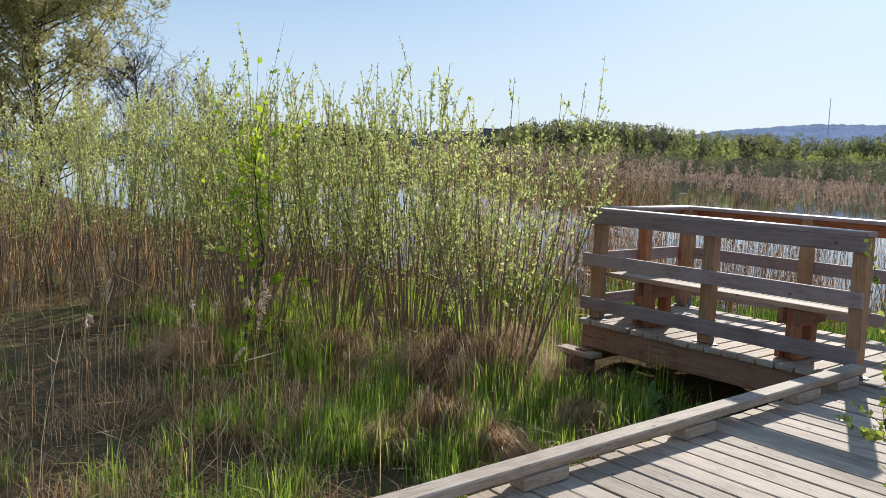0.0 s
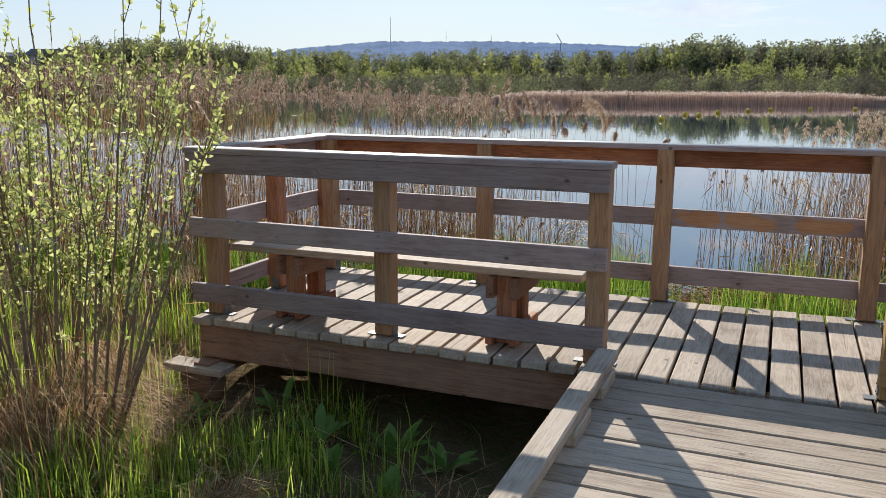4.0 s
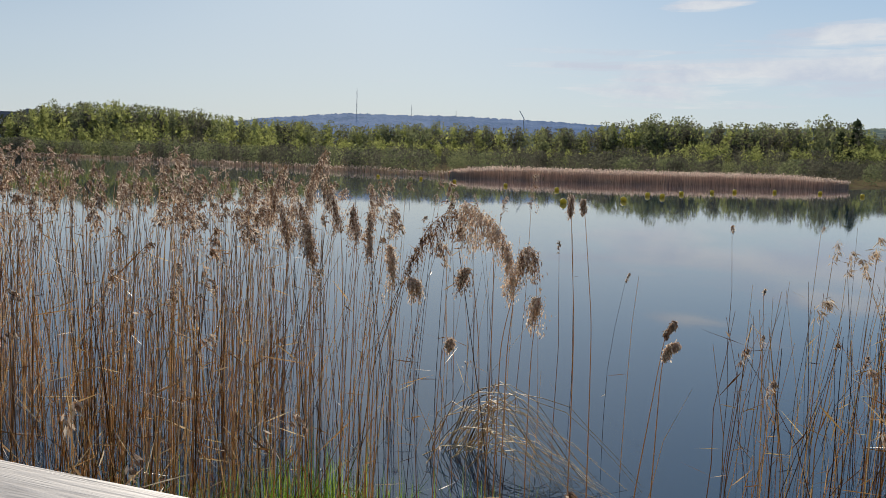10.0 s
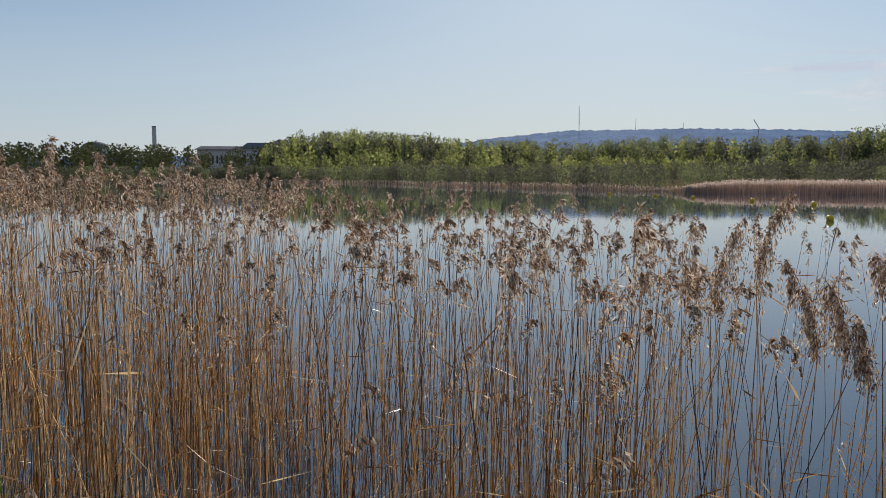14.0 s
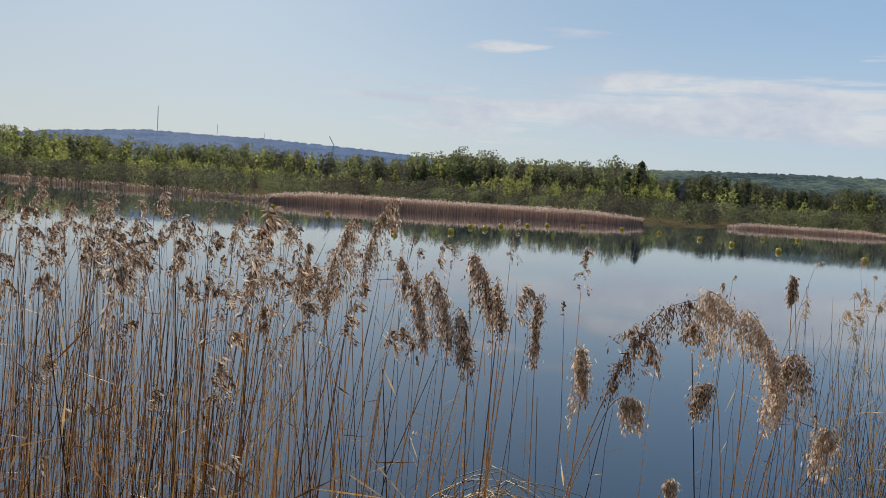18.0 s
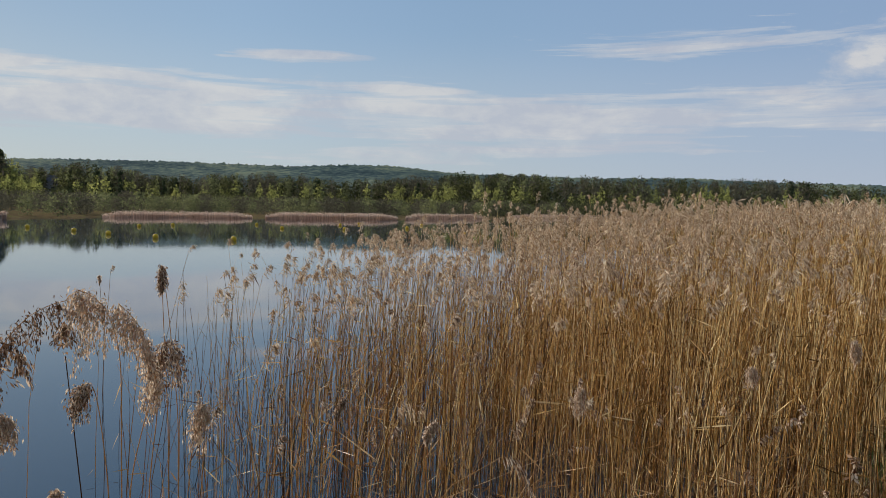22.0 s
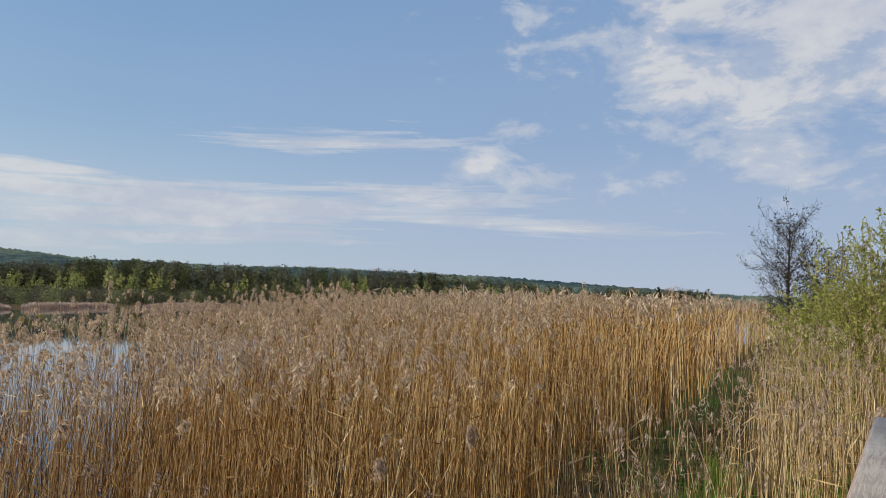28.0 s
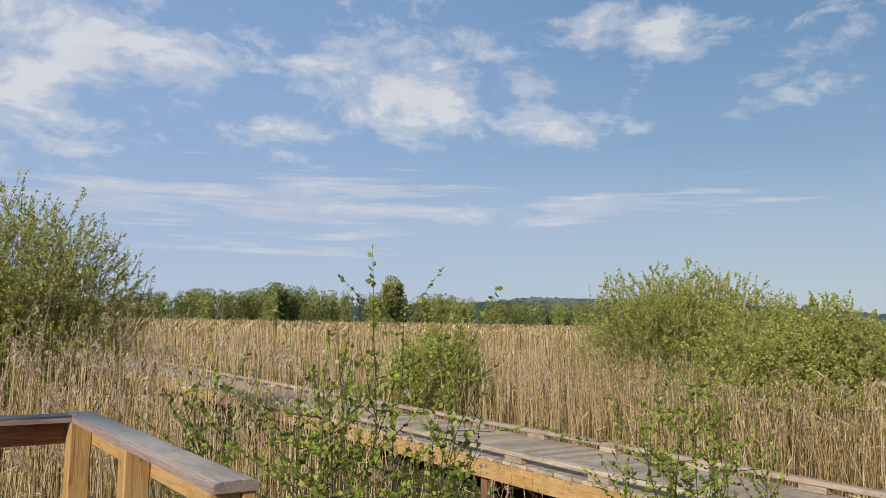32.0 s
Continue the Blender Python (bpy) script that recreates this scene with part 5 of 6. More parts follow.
def tussock(at, radius, height, seed):
    g = np.random.default_rng(seed)
    n = 1300
    t = g.uniform(0, 2 * np.pi, n)
    lobe = 1 + 0.35 * np.sin(2 * t + g.uniform(0, 6)) + 0.25 * np.sin(5 * t + g.uniform(0, 6))
    t2 = t + g.normal(0, 0.8, n)
    out = np.stack([np.cos(t), np.sin(t), 0 * t], -1)
    out2 = np.stack([np.cos(t2), np.sin(t2), 0 * t2], -1)
    root = out * (radius * 0.7 * lobe * np.sqrt(g.random(n)))[:, None]
    hh, rr = height * g.uniform(0.15, 1.0, n) ** 0.8, radius * lobe * g.uniform(0.1, 1.2, n)
    slump = np.array([*g.normal(0, 0.16, 2), 0.0])
    top = root + out2 * (rr * 0.4)[:, None] + np.array([0, 0, 1]) * hh[:, None] + slump * 0.5 + g.normal(0, 0.03, (n, 3))
    tip = top + out2 * (rr * 0.7)[:, None] + np.array([0, 0, -1]) * (hh * g.uniform(-0.1, 0.95, n))[:, None] + slump * 0.5
    side = np.stack([-np.sin(t), np.cos(t), 0 * t], -1) * 0.0022
    v = np.stack([root - side, root + side, top + side, top - side, tip + side * 0.3, tip - side * 0.3], 1).reshape(-1, 3)
    b = np.arange(n)[:, None] * 6
    q = np.concatenate([b + np.array([0, 1, 2, 3]), b + np.array([3, 2, 4, 5])])
    ob = part("grass_tussock", fast_mesh("tussock", v, q, [STRAW]), None, None, pose(at[0], at[1], float(land(*at)) - 0.02))
    return tagged(ob, "slumped tussock of drooping straw-brown dead grass", "grass tussock", "tussocks")


g = np.random.default_rng(70)
for i, (x, y, r, h) in enumerate([(-2.9, -1.55, 0.32, 0.40), (-2.6, -1.3, 0.28, 0.34), (-3.3, -2.0, 0.24, 0.24), (-4.1, -1.9, 0.26, 0.28), (-3.3, -0.5, 0.22, 0.36), (-5.6, -2.2, 0.28, 0.32), (-1.75, -2.5, 0.22, 0.30), (-1.25, -2.55, 0.15, 0.2), (-1.85, -2.85, 0.18, 0.16), (-0.95, -2.3, 0.18, 0.16), (-1.5, -1.5, 0.18, 0.22), (-2.6, -1.8, 0.26, 0.34), (-3.0, -2.35, 0.24, 0.22), (-2.2, -3.2, 0.2, 0.16), (-3.4, -3.6, 0.26, 0.2), (-4.6, -3.1, 0.3, 0.24)]):
    tussock((x, y), r, h * 1.45, 700 + i)


def shrub(name, label, category, at, height, spread, stems, twigs, leaves, leaf_len, leaf_mat, bark, seed, root=0.25, stem_r=0.011, leaf_from=0.3, twig_len=0.35, arch=0.35, upright=1.0, leaf_w=0.5, group="", thin=0.3, dome=0.0):
    """A many-stemmed shrub: curved stems, side twigs and single leaves."""
    g = np.random.default_rng(seed)
    kk = 7
    s = np.linspace(0, 1, kk)
    t = g.uniform(0, 2 * np.pi, stems)
    out = np.stack([np.cos(t), np.sin(t), 0 * t], -1)
    reach = spread * np.sqrt(g.random(stems))
    hh = height * g.uniform(0.66, 1.0, stems) ** 0.8 * (1 - 0.30 * (reach / max(spread, 1e-6)) ** 2 * (1.2 - min(upright, 1.0)))
    if dome:
        hh = height * g.uniform(0.6, 0.92, stems) * np.sqrt(1 - dome * (reach / spread) ** 2)
    wob = np.cumsum(g.normal(0, (0.045 if dome else 0.018) * height / 2.5, (stems, kk, 3)), axis=1)
    wob[..., 2] *= 0.3
    wob -= wob[:, :1]
    path = out[:, None] * (root * np.sqrt(g.random(stems)))[:, None, None] + out[:, None] * reach[:, None, None] * (s[None, :, None] ** (1.0 - arch)) + np.array([0, 0, 1.0]) * hh[:, None, None] * (s[None, :, None] ** (1.0 + 0.15 * arch)) + wob
    rad = stem_r * g.uniform(0.6, 1.2, stems)[:, None] * np.linspace(1, 0.16, kk)[None] * (height / 2.5) ** 0.5
    v, q = tubes(path, rad, 5)
    pieces = [(v, q, 0)]
    lines, weights = [path], []
    if twigs:
        n = stems * twigs
        who = np.repeat(np.arange(stems), twigs)
        f = g.uniform(leaf_from, 0.97, n) * (kk - 1)
        i0 = np.minimum(f.astype(int), kk - 2)
        base = path[who, i0] + (path[who, i0 + 1] - path[who, i0]) * (f - i0)[:, None]
        along = unit(path[who, i0 + 1] - path[who, i0])
        way = unit(along * 0.7 + g.normal(0, 0.5, (n, 3)) + np.array([0, 0, 0.45])) if not dome else unit(along * 0.35 + g.normal(0, 0.75, (n, 3)) + np.array([0, 0, 0.15]))
        if dome >= 0.5:
            a, up = g.uniform(0, 2 * np.pi, n), g.uniform(-0.85, 1.0, n)
            ball = np.stack([np.cos(a) * np.sqrt(1 - up**2), np.sin(a) * np.sqrt(1 - up**2), up], -1)
            lump = 0.84 + 0.13 * np.sin(3 * a + 5 * up + seed) + 0.11 * np.sin(7 * a - 4 * up) * np.cos(6 * up + seed)
            base = ball * (lump * g.random(n) ** 0.42)[:, None] * np.array([spread * 1.02, spread * 1.02, height * 0.46]) + np.array([0, 0, height * 0.50])
            way = unit(ball * 0.55 + g.normal(0, 0.5, (n, 3)) + np.array([0, 0, 0.3]))
        ln = twig_len * g.uniform(0.4, 1.2, n) * (height / 2.5) ** 0.5
        ts = np.linspace(0, 1, 4)
        tp = base[:, None] + way[:, None] * (ln[:, None] * ts)[..., None] + np.array([0, 0, 1.0]) * (0.25 * ln[:, None] * ts**2)[..., None] + g.normal(0, 0.008, (n, 4, 3)) * ts[None, :, None]
        pieces.append((*tubes(tp, (stem_r * 0.32 * np.linspace(1, thin, 4))[None] * np.ones((n, 1)), 3), 0))
        lines.append(tp)
    v, q, _ = joined(pieces)
    thing = empty(name, label, category, (at[0], at[1], float(land(*at)) - 0.04), group)
    part("woody_frame", fast_mesh("woody_frame", v, q, [bark]), None, thing)
    # leaves along the upper stems and all twigs
    parts = []
    for j, ln in enumerate(lines):
        share = leaves if len(lines) == 1 else (int(leaves * (0.08 if dome else 0.25)) if j == 0 else int(leaves * (0.92 if dome else 0.75)))
        who = g.integers(0, len(ln), share)
        k2 = ln.shape[1]
        f = g.uniform(leaf_from if j == 0 else 0.1, 1.0, share) * (k2 - 1)
        i0 = np.minimum(f.astype(int), k2 - 2)
        parts.append((ln[who, i0] + (ln[who, i0 + 1] - ln[who, i0]) * (f - i0)[:, None], unit(ln[who, i0 + 1] - ln[who, i0])))
    rootp = np.concatenate([a for a, _ in parts])
    along = np.concatenate([b for _, b in parts])
    way = unit(along * 0.6 + g.normal(0, 0.65, rootp.shape) + np.array([0, 0, 0.15]))
    ll = leaf_len * g.uniform(0.5, 1.35, len(rootp))
    part("foliage", fast_mesh("foliage", *(leaflets(rootp, way, ll, ll * leaf_w * 1.3, g) if leaves > 15000 else diamonds(rootp, way, ll, ll * leaf_w, g, 0.45)), [leaf_mat]), None, thing)
    return thing


# willow thicket on the bank
g = np.random.default_rng(80)
W_LBL = "upright osier willow with thin brown stems and young green leaves"
spots = [(-2.75, -1.05), (-3.35, -0.75), (-3.9, -1.25), (-4.5, -0.7), (-5.1, -1.35), (-5.8, -1.0), (-6.3, -1.9), (-5.5, -2.1), (-7.0, -2.4), (-7.6, -1.5), (-7.9, -3.0), (-8.8, -2.4), (-9.0, -3.9), (-10.0, -3.1), (-10.6, -4.6), (-6.9, -0.6), (-8.6, -1.0), (-11.5, -3.6), (-10.4, -1.3), (-12.4, -2.2), (-12.8, -4.6), (-11.4, 0.2), (-9.6, 0.6)]
for i, (x, y) in enumerate(spots):
    shrub("willow_shrub", W_LBL, "willow", (x, y), (3.2 if i > 1 else 2.7) + g.uniform(-0.2, 0.2) - 0.02 * i, 0.75 if i else 0.9, 26 if i < 10 else 20, 7, 5200 if i < 2 or i > 8 else 8500, 0.036, WILLOW_LEAF, BARK, 800 + i, root=0.30, leaf_from=0.36, twig_len=0.30, arch=0.1, group="willow thicket", stem_r=0.010)
shrub("birch_sapling", "slender birch sapling with bright yellow-green leaves", "birch", (-4.35, -2.75), 2.95, 0.10, 1, 40, 620, 0.066, BIRCH_LEAF, BARK_DARK, 850, root=0.0, stem_r=0.013, leaf_from=0.12, twig_len=0.75, leaf_w=0.72, dome=0.01)
shrub("birch_sapling", "small birch sapling with bright yellow-green leaves", "birch", (-7.3, -4.7), 2.0, 0.10, 1, 26, 300, 0.06, BIRCH_LEAF, BARK_DARK, 851, root=0.0, stem_r=0.010, leaf_from=0.1, twig_len=0.6, leaf_w=0.72, dome=0.01)

# shrubs on the landward side
shrub("willow_bush", "large rounded grey willow bush in young leaf above the reeds", "willow bush", (12.3, -0.45), 4.2, 2.3, 230, 20, 105000, 0.046, BUSH_LEAF, BARK, 860, root=0.9, stem_r=0.017, leaf_from=0.25, twig_len=0.31, arch=0.35, dome=0.86)
shrub("willow_bush", "lower rounded grey willow bush grown into the large one", "willow bush", (11.9, 1.35), 3.75, 1.45, 130, 18, 54000, 0.046, BUSH_LEAF, BARK, 867, root=0.7, stem_r=0.016, leaf_from=0.25, twig_len=0.38, arch=0.35, dome=0.8)
shrub("willow_bush", "lower willow bush beside the large one", "willow bush", (17.7, 2.6), 2.9, 1.6, 90, 14, 30000, 0.07, BUSH_LEAF, BARK, 861, root=0.9, stem_r=0.016, twig_len=0.45, arch=0.3, dome=0.7)
shrub("willow_bush", "rounded willow bush standing behind the boardwalk", "willow bush", (11.6, -15.4), 3.95, 2.7, 180, 18, 100000, 0.056, BUSH_LEAF, BARK, 862, root=1.1, stem_r=0.016, leaf_from=0.1, twig_len=0.27, arch=0.35, dome=0.72)
shrub("willow_bush", "dense light green willow bush next to the boardwalk", "willow bush", (6.2, -11.8), 2.85, 2.2, 150, 20, 115000, 0.048, BUSH_LEAF, BARK, 863, root=1.0, stem_r=0.013, leaf_from=0.12, twig_len=0.25, arch=0.3, dome=0.6)
shrub("willow_bush", "small upright willow bush at the boardwalk's edge", "willow bush", (12.2, -8.5), 2.15, 1.05, 80, 16, 46000, 0.05, BUSH_LEAF, BARK, 864, root=0.6, stem_r=0.012, leaf_from=0.1, twig_len=0.28, arch=0.2, dome=0.55)
shrub("alder_sapling", "young alder with dark stems and fresh leaves", "alder", (2.4, -0.95), 2.56, 0.84, 20, 20, 11000, 0.030, ALDER_LEAF, BARK_DARK, 868, root=0.2, stem_r=0.009, leaf_from=0.15, twig_len=0.42, arch=0.05, leaf_w=0.75, dome=0.30)
shrub("alder_sapling", "young alder with dark stems and fresh leaves", "alder", (1.85, -3.05), 2.2, 0.55, 14, 18, 7500, 0.029, ALDER_LEAF, BARK_DARK, 866, root=0.18, stem_r=0.008, leaf_from=0.15, twig_len=0.36, arch=0.05, leaf_w=0.75, dome=0.30)


def dock(at, seed, size):
    g = np.random.default_rng(seed)
    thing = empty("dock_plant", "dark green broad-leaved dock plant in the shade of the deck", "plant", (at[0], at[1], float(land(*at))), "dock plants")
    for i in range(9):
        t, tilt = g.uniform(0, 2 * math.pi), g.uniform(0.3, 1.1)
        ln, w = size * g.uniform(0.7, 1.2), size * g.uniform(0.22, 0.32)
        u = np.linspace(0, 1, 7)
        prof = w * np.sin(np.pi * np.clip(u, 0.02, 0.98)) ** 0.8
        r = ln * u * math.sin(tilt) + 0.02
        z = ln * (u * math.cos(tilt) - 0.35 * u**2 * math.sin(tilt))
        c, s = math.cos(t), math.sin(t)
        rows = []
        for kx in (-1, -0.5, 0, 0.5, 1):
            rows.append(np.stack([c * r - s * prof * kx / 2, s * r + c * prof * kx / 2, z + 0.12 * np.abs(kx) * prof], -1))
        v = np.stack(rows, 1)
        b = np.arange(35).reshape(7, 5)
        q = np.stack([b[:-1, :-1], b[:-1, 1:], b[1:, 1:], b[1:, :-1]], -1).reshape(-1, 4)
        part("leaf", smooth(fast_mesh("dock_leaf", v.reshape(-1, 3), q, [DOCK_LEAF])), None, thing)


g = np.random.default_rng(90)
for i, (x, y, sz) in enumerate([(-1.95, -0.15, 0.34), (-1.55, -0.35, 0.32), (-1.15, -0.2, 0.34), (-0.75, -0.35, 0.30), (-0.85, -0.85, 0.36), (-0.55, -1.05, 0.30), (-2.45, -0.25, 0.26), (-1.3, -0.65, 0.26)]):
    dock((x, y), 900 + i, sz * 0.72)


# ---- woods, hills and buildings across the lake ----
def woods(name, label, trees, mat, seed, kind, clumps=130, size=0.085):
    """Far trees: trees (n, 4) of x, y, height, width; a trunk and a ragged crown of small clumps each."""
    g = np.random.default_rng(seed)
    n = len(trees)
    x, y, h, w = trees.T
    z = np.full(n, -0.5) + np.where(np.hypot(x, y) > 300, (np.hypot(x, y) - 300) * 0.004, 0)
    foot = np.stack([x, y, z], -1)
    ring = np.array([[1.0, 0, 0], [-0.5, 0.87, 0], [-0.5, -0.87, 0]])
    stem = np.concatenate([foot[:, None] + ring * (h * 0.013)[:, None, None], (foot + np.array([0, 0, 0.92]) * h[:, None])[:, None]], 1)
    tri = np.arange(n)[:, None, None] * 4 + np.array([[0, 1, 3], [1, 2, 3], [2, 0, 3]])
    pieces = [(stem.reshape(-1, 3), tri.reshape(-1, 3), 1)]
    f = g.random((n, clumps))
    t = g.uniform(0, 2 * np.pi, (n, clumps))
    if kind == "conifer":
        zz = 0.12 + 0.88 * f
        rad = (1.02 - zz) * 0.5 * w[:, None] * np.sqrt(g.random((n, clumps))) * (0.75 + 0.35 * np.sin(zz * 40))
    elif kind == "birch":
        zz = 0.06 + 0.94 * f
        rad = 0.5 * w[:, None] * np.sqrt(g.random((n, clumps))) * np.clip(1.03 - zz, 0, 1) ** 0.55 * (0.8 + 0.3 * np.sin(3 * t + g.uniform(0, 6, (n, 1))))
    elif kind == "pine":
        zz = 0.5 + 0.5 * f
        rad = 0.5 * w[:, None] * np.sqrt(g.random((n, clumps))) * np.sqrt(np.clip(1 - ((zz - 0.76) / 0.27) ** 2, 0.02, 1))
    else:
        lob = 0.80 + 0.22 * np.sin(3 * t + g.uniform(0, 6, (n, 1))) * np.sin(7 * f + g.uniform(0, 6, (n, 1)))
        zz = 0.03 + 0.97 * f**0.9
        rad = 0.5 * w[:, None] * lob * g.random((n, clumps)) ** 0.4 * np.sqrt(np.clip(1 - ((zz - 0.52) / 0.52) ** 2, 0.03, 1))
    c = foot[:, None] + np.stack([rad * np.cos(t), rad * np.sin(t), zz * h[:, None]], -1)
    way = unit(g.normal(0, 1, c.shape) + np.array([0, 0, 0.5]))
    ln = h[:, None] * size * g.uniform(0.5, 1.5, (n, clumps))
    pieces.append((*leaflets(c.reshape(-1, 3), way.reshape(-1, 3), ln.ravel(), ln.ravel() * 0.9, g), 0))
    inner = max(40, clumps // 3)
    f, t = g.random((n, inner)), g.uniform(0, 2 * np.pi, (n, inner))
    zz = (0.45 if kind == "pine" else 0.0) + (0.45 if kind == "pine" else 0.82) * f
    rad = 0.36 * w[:, None] * np.sqrt(g.random((n, inner))) * ((1 - zz) if kind == "conifer" else 1.0)
    c = foot[:, None] + np.stack([rad * np.cos(t), rad * np.sin(t), zz * h[:, None]], -1)
    ln = h[:, None] * g.uniform(0.06, 0.12, (n, inner)) * (0.6 if kind == "conifer" else 1.0)
    way = unit(g.normal(0, 1, c.shape) + np.array([0, 0, 0.6]))
    pieces.append((*leaflets(c.reshape(-1, 3), way.reshape(-1, 3), ln.ravel(), ln.ravel(), g), 0))
    v, q, ix = joined(pieces)
    ob = part(name, fast_mesh(name, v, q, [mat, BARK_DARK], ix), None)
    return tagged(ob, label, "woods", kind="stuff")


def stand(seed, n, a0, a1, d0, d1, tops, w0, w1, ragged=0.18):
    """Trees between two bearings and distances; tops: their angle above the eye, by bearing."""
    g = np.random.default_rng(seed)
    az = g.uniform(a0, a1, n)
    d = g.uniform(d0, d1, n)
    el = np.interp(az, [t[0] for t in tops], [t[1] for t in tops])
    h = (1.6 + 0.5 + d * np.tan(np.radians(el))) * (1 - np.abs(g.normal(0, ragged, n))) - np.where(d > 300, (d - 300) * 0.004, 0)
    h = np.clip(h, 2.5, 40)
    return np.stack([d * np.sin(np.radians(az)), d * np.cos(np.radians(az)), h, h * g.uniform(w0, w1, n)], -1)


LINE = [(-66, 1.9), (-59, 2.15), (-56, 2.0), (-48.6, 1.8), (-46, 2.65), (-42, 3.1), (-37, 2.7), (-33, 2.4), (-29, 2.25), (-26, 2.2), (-20.5, 2.4), (-16, 2.45), (-10, 2.35), (-6.7, 3.15), (-2.3, 2.95), (0.4, 2.85), (3.5, 3.1), (6.4, 3.05), (8.2, 2.0), (11, 2.5), (16.5, 1.8), (21.4, 2.2), (28, 1.85), (37.5, 2.4), (40.7, 2.5), (47.7, 2.3), (56.7, 2.25), (63.5, 1.9), (68.6, 1.35), (76, 1.3)]


def mixed_woods(label, seed, n, a0, a1, d0, d1, tops, w0, w1, ragged, shares, clumps, size):
    """Trees of several kinds standing mingled; shares: how many of each kind."""
    trees = stand(seed, n, a0, a1, d0, d1, tops, w0, w1, ragged)
    first = 0
    for i, (mat, share, shape, word) in enumerate(shares):
        last = first + int(n * share)
        woods("far_woods", word + " " + label, trees[first:last], mat, seed + 40 + i, shape, clumps, size)
        first = last


BACK = [(FAR_DARK, 0.34, "broad", "brownish bare alders in the"), (FAR_HAZY, 0.40, "broad", "olive-green trees in the"), (FAR_BIRCH, 0.26, "birch", "light green birches in the")]
mixed_woods("tall woods on the far lakeshore", 201, 330, -48, -29, 330, 420, LINE, 0.24, 0.44, 0.10, [(FAR_DARK, 0.2, "broad", "brownish bare alders in the"), (FAR_HAZY, 0.42, "broad", "olive-green trees in the"), (FAR_BIRCH, 0.38, "birch", "light green birches in the")], 190, 0.036)
mixed_woods("woods behind the far reed belt", 202, 520, -31, 9, 370, 460, LINE, 0.24, 0.48, 0.13, BACK, 190, 0.036)
mixed_woods("woods along the hill's foot", 203, 520, 8, 42, 370, 470, LINE, 0.26, 0.5, 0.13, [(FAR_DARK, 0.3, "broad", "brownish bare alders in the"), (FAR_MIXED, 0.45, "broad", "dark green trees in the"), (FAR_HAZY, 0.25, "birch", "olive-green birches in the")], 170, 0.038)
mixed_woods("woods further along the lake", 204, 420, 38, 78, 430, 560, LINE, 0.3, 0.6, 0.16, [(FAR_DARK, 0.3, "broad", "brownish bare alders in the"), (FAR_MIXED, 0.45, "broad", "dark green trees in the"), (FAR_HAZY, 0.25, "birch", "olive-green birches in the")], 150, 0.045)
woods("far_birches", "light green pointed birches on the far lakeshore", stand(103, 430, -48, 9, 285, 365, [(-48, 1.5), (-40, 1.9), (-30, 1.5), (-22, 1.35), (-15, 1.25), (-10, 0.9), (-6, 1.1), (-3, 1.9), (2, 1.7), (9, 1.6)], 0.34, 0.6, 0.38), FAR_BIRCH, 113, "birch", 260, 0.03)
woods("far_birches", "light green birches among the far woods", stand(104, 190, 9, 74, 320, 410, [(a, e * 0.8) for a, e in LINE], 0.36, 0.6, 0.4), FAR_BIRCH, 114, "birch", 220, 0.032)
woods("far_woods", "low hazy scrub behind the far reed belt", stand(132, 210, -46, 6, 260, 330, [(a, e * 0.42) for a, e in LINE], 0.6, 1.1, 0.3), FAR_DARK, 133, "broad", 150, 0.06)
woods("far_woods", "lower dark alders behind the far reed belt", stand(124, 330, 4, 76, 260, 330, [(a, e * 0.42) for a, e in LINE], 0.6, 1.1, 0.3), FAR_MIXED, 125, "broad", 150, 0.06)
g = np.random.default_rng(211)
for mat, word, n in ((FAR_DARK, "low brown alder scrub behind the far reed belt", 620), (FAR_HAZY, "low green willow scrub behind the far reed belt", 480)):
    a = g.uniform(-68, 74, n)
    belt = np.interp(a, [-20, -19, 6, 7, 11, 12, 50, 51], [4, 30, 30, 2, 2, 24, 24, 14])
    r = far_shore(a) + belt + (np.maximum(285 - far_shore(a) - belt, 20)) * g.random(n) ** 1.4
    h = g.uniform(1.8, 3.6, n) + 0.008 * (r - 100)
    woods("far_scrub", word, np.stack([r * np.sin(np.radians(a)), r * np.cos(np.radians(a)), h, h * g.uniform(0.9, 1.8, n)], -1), mat, int(g.integers(1000)), "broad", 170, 0.10)
woods("far_woods", "tall trees rising singly out of the far woods", stand(126, 26, 8, 60, 380, 430, [(a, e * 1.1) for a, e in LINE], 0.45, 0.8, 0.06), FAR_DARK, 127, "broad", 300, 0.036)
woods("far_woods", "tall hazy trees rising singly out of the far woods", stand(130, 22, -46, 7, 380, 430, [(a, e * 1.1) for a, e in LINE], 0.45, 0.8, 0.06), FAR_HAZY, 131, "broad", 320, 0.036)
woods("far_conifers", "dark spruces scattered through the far woods", stand(106, 12, 10, 60, 340, 420, [(a, e - 0.1) for a, e in LINE], 0.22, 0.32, 0.2), FAR_PINE, 116, "conifer", 150)
woods("far_conifers", "single tall dark spruce above the far woods", np.array([[378 * math.sin(radians(6.5)), 378 * math.cos(radians(6.5)), 21.0, 4.6], [376 * math.sin(radians(5.7)), 376 * math.cos(radians(5.7)), 17.0, 4.4]]), FAR_PINE, 117, "conifer", 260)
woods("far_pines", "dark pines on the ridge across the lake", stand(107, 20, 34.5, 44, 640, 760, [(34, 2.35), (37, 2.6), (40, 2.65), (44, 2.2)], 0.35, 0.55, 0.12), FAR_PINE, 118, "pine", 160, 0.05)
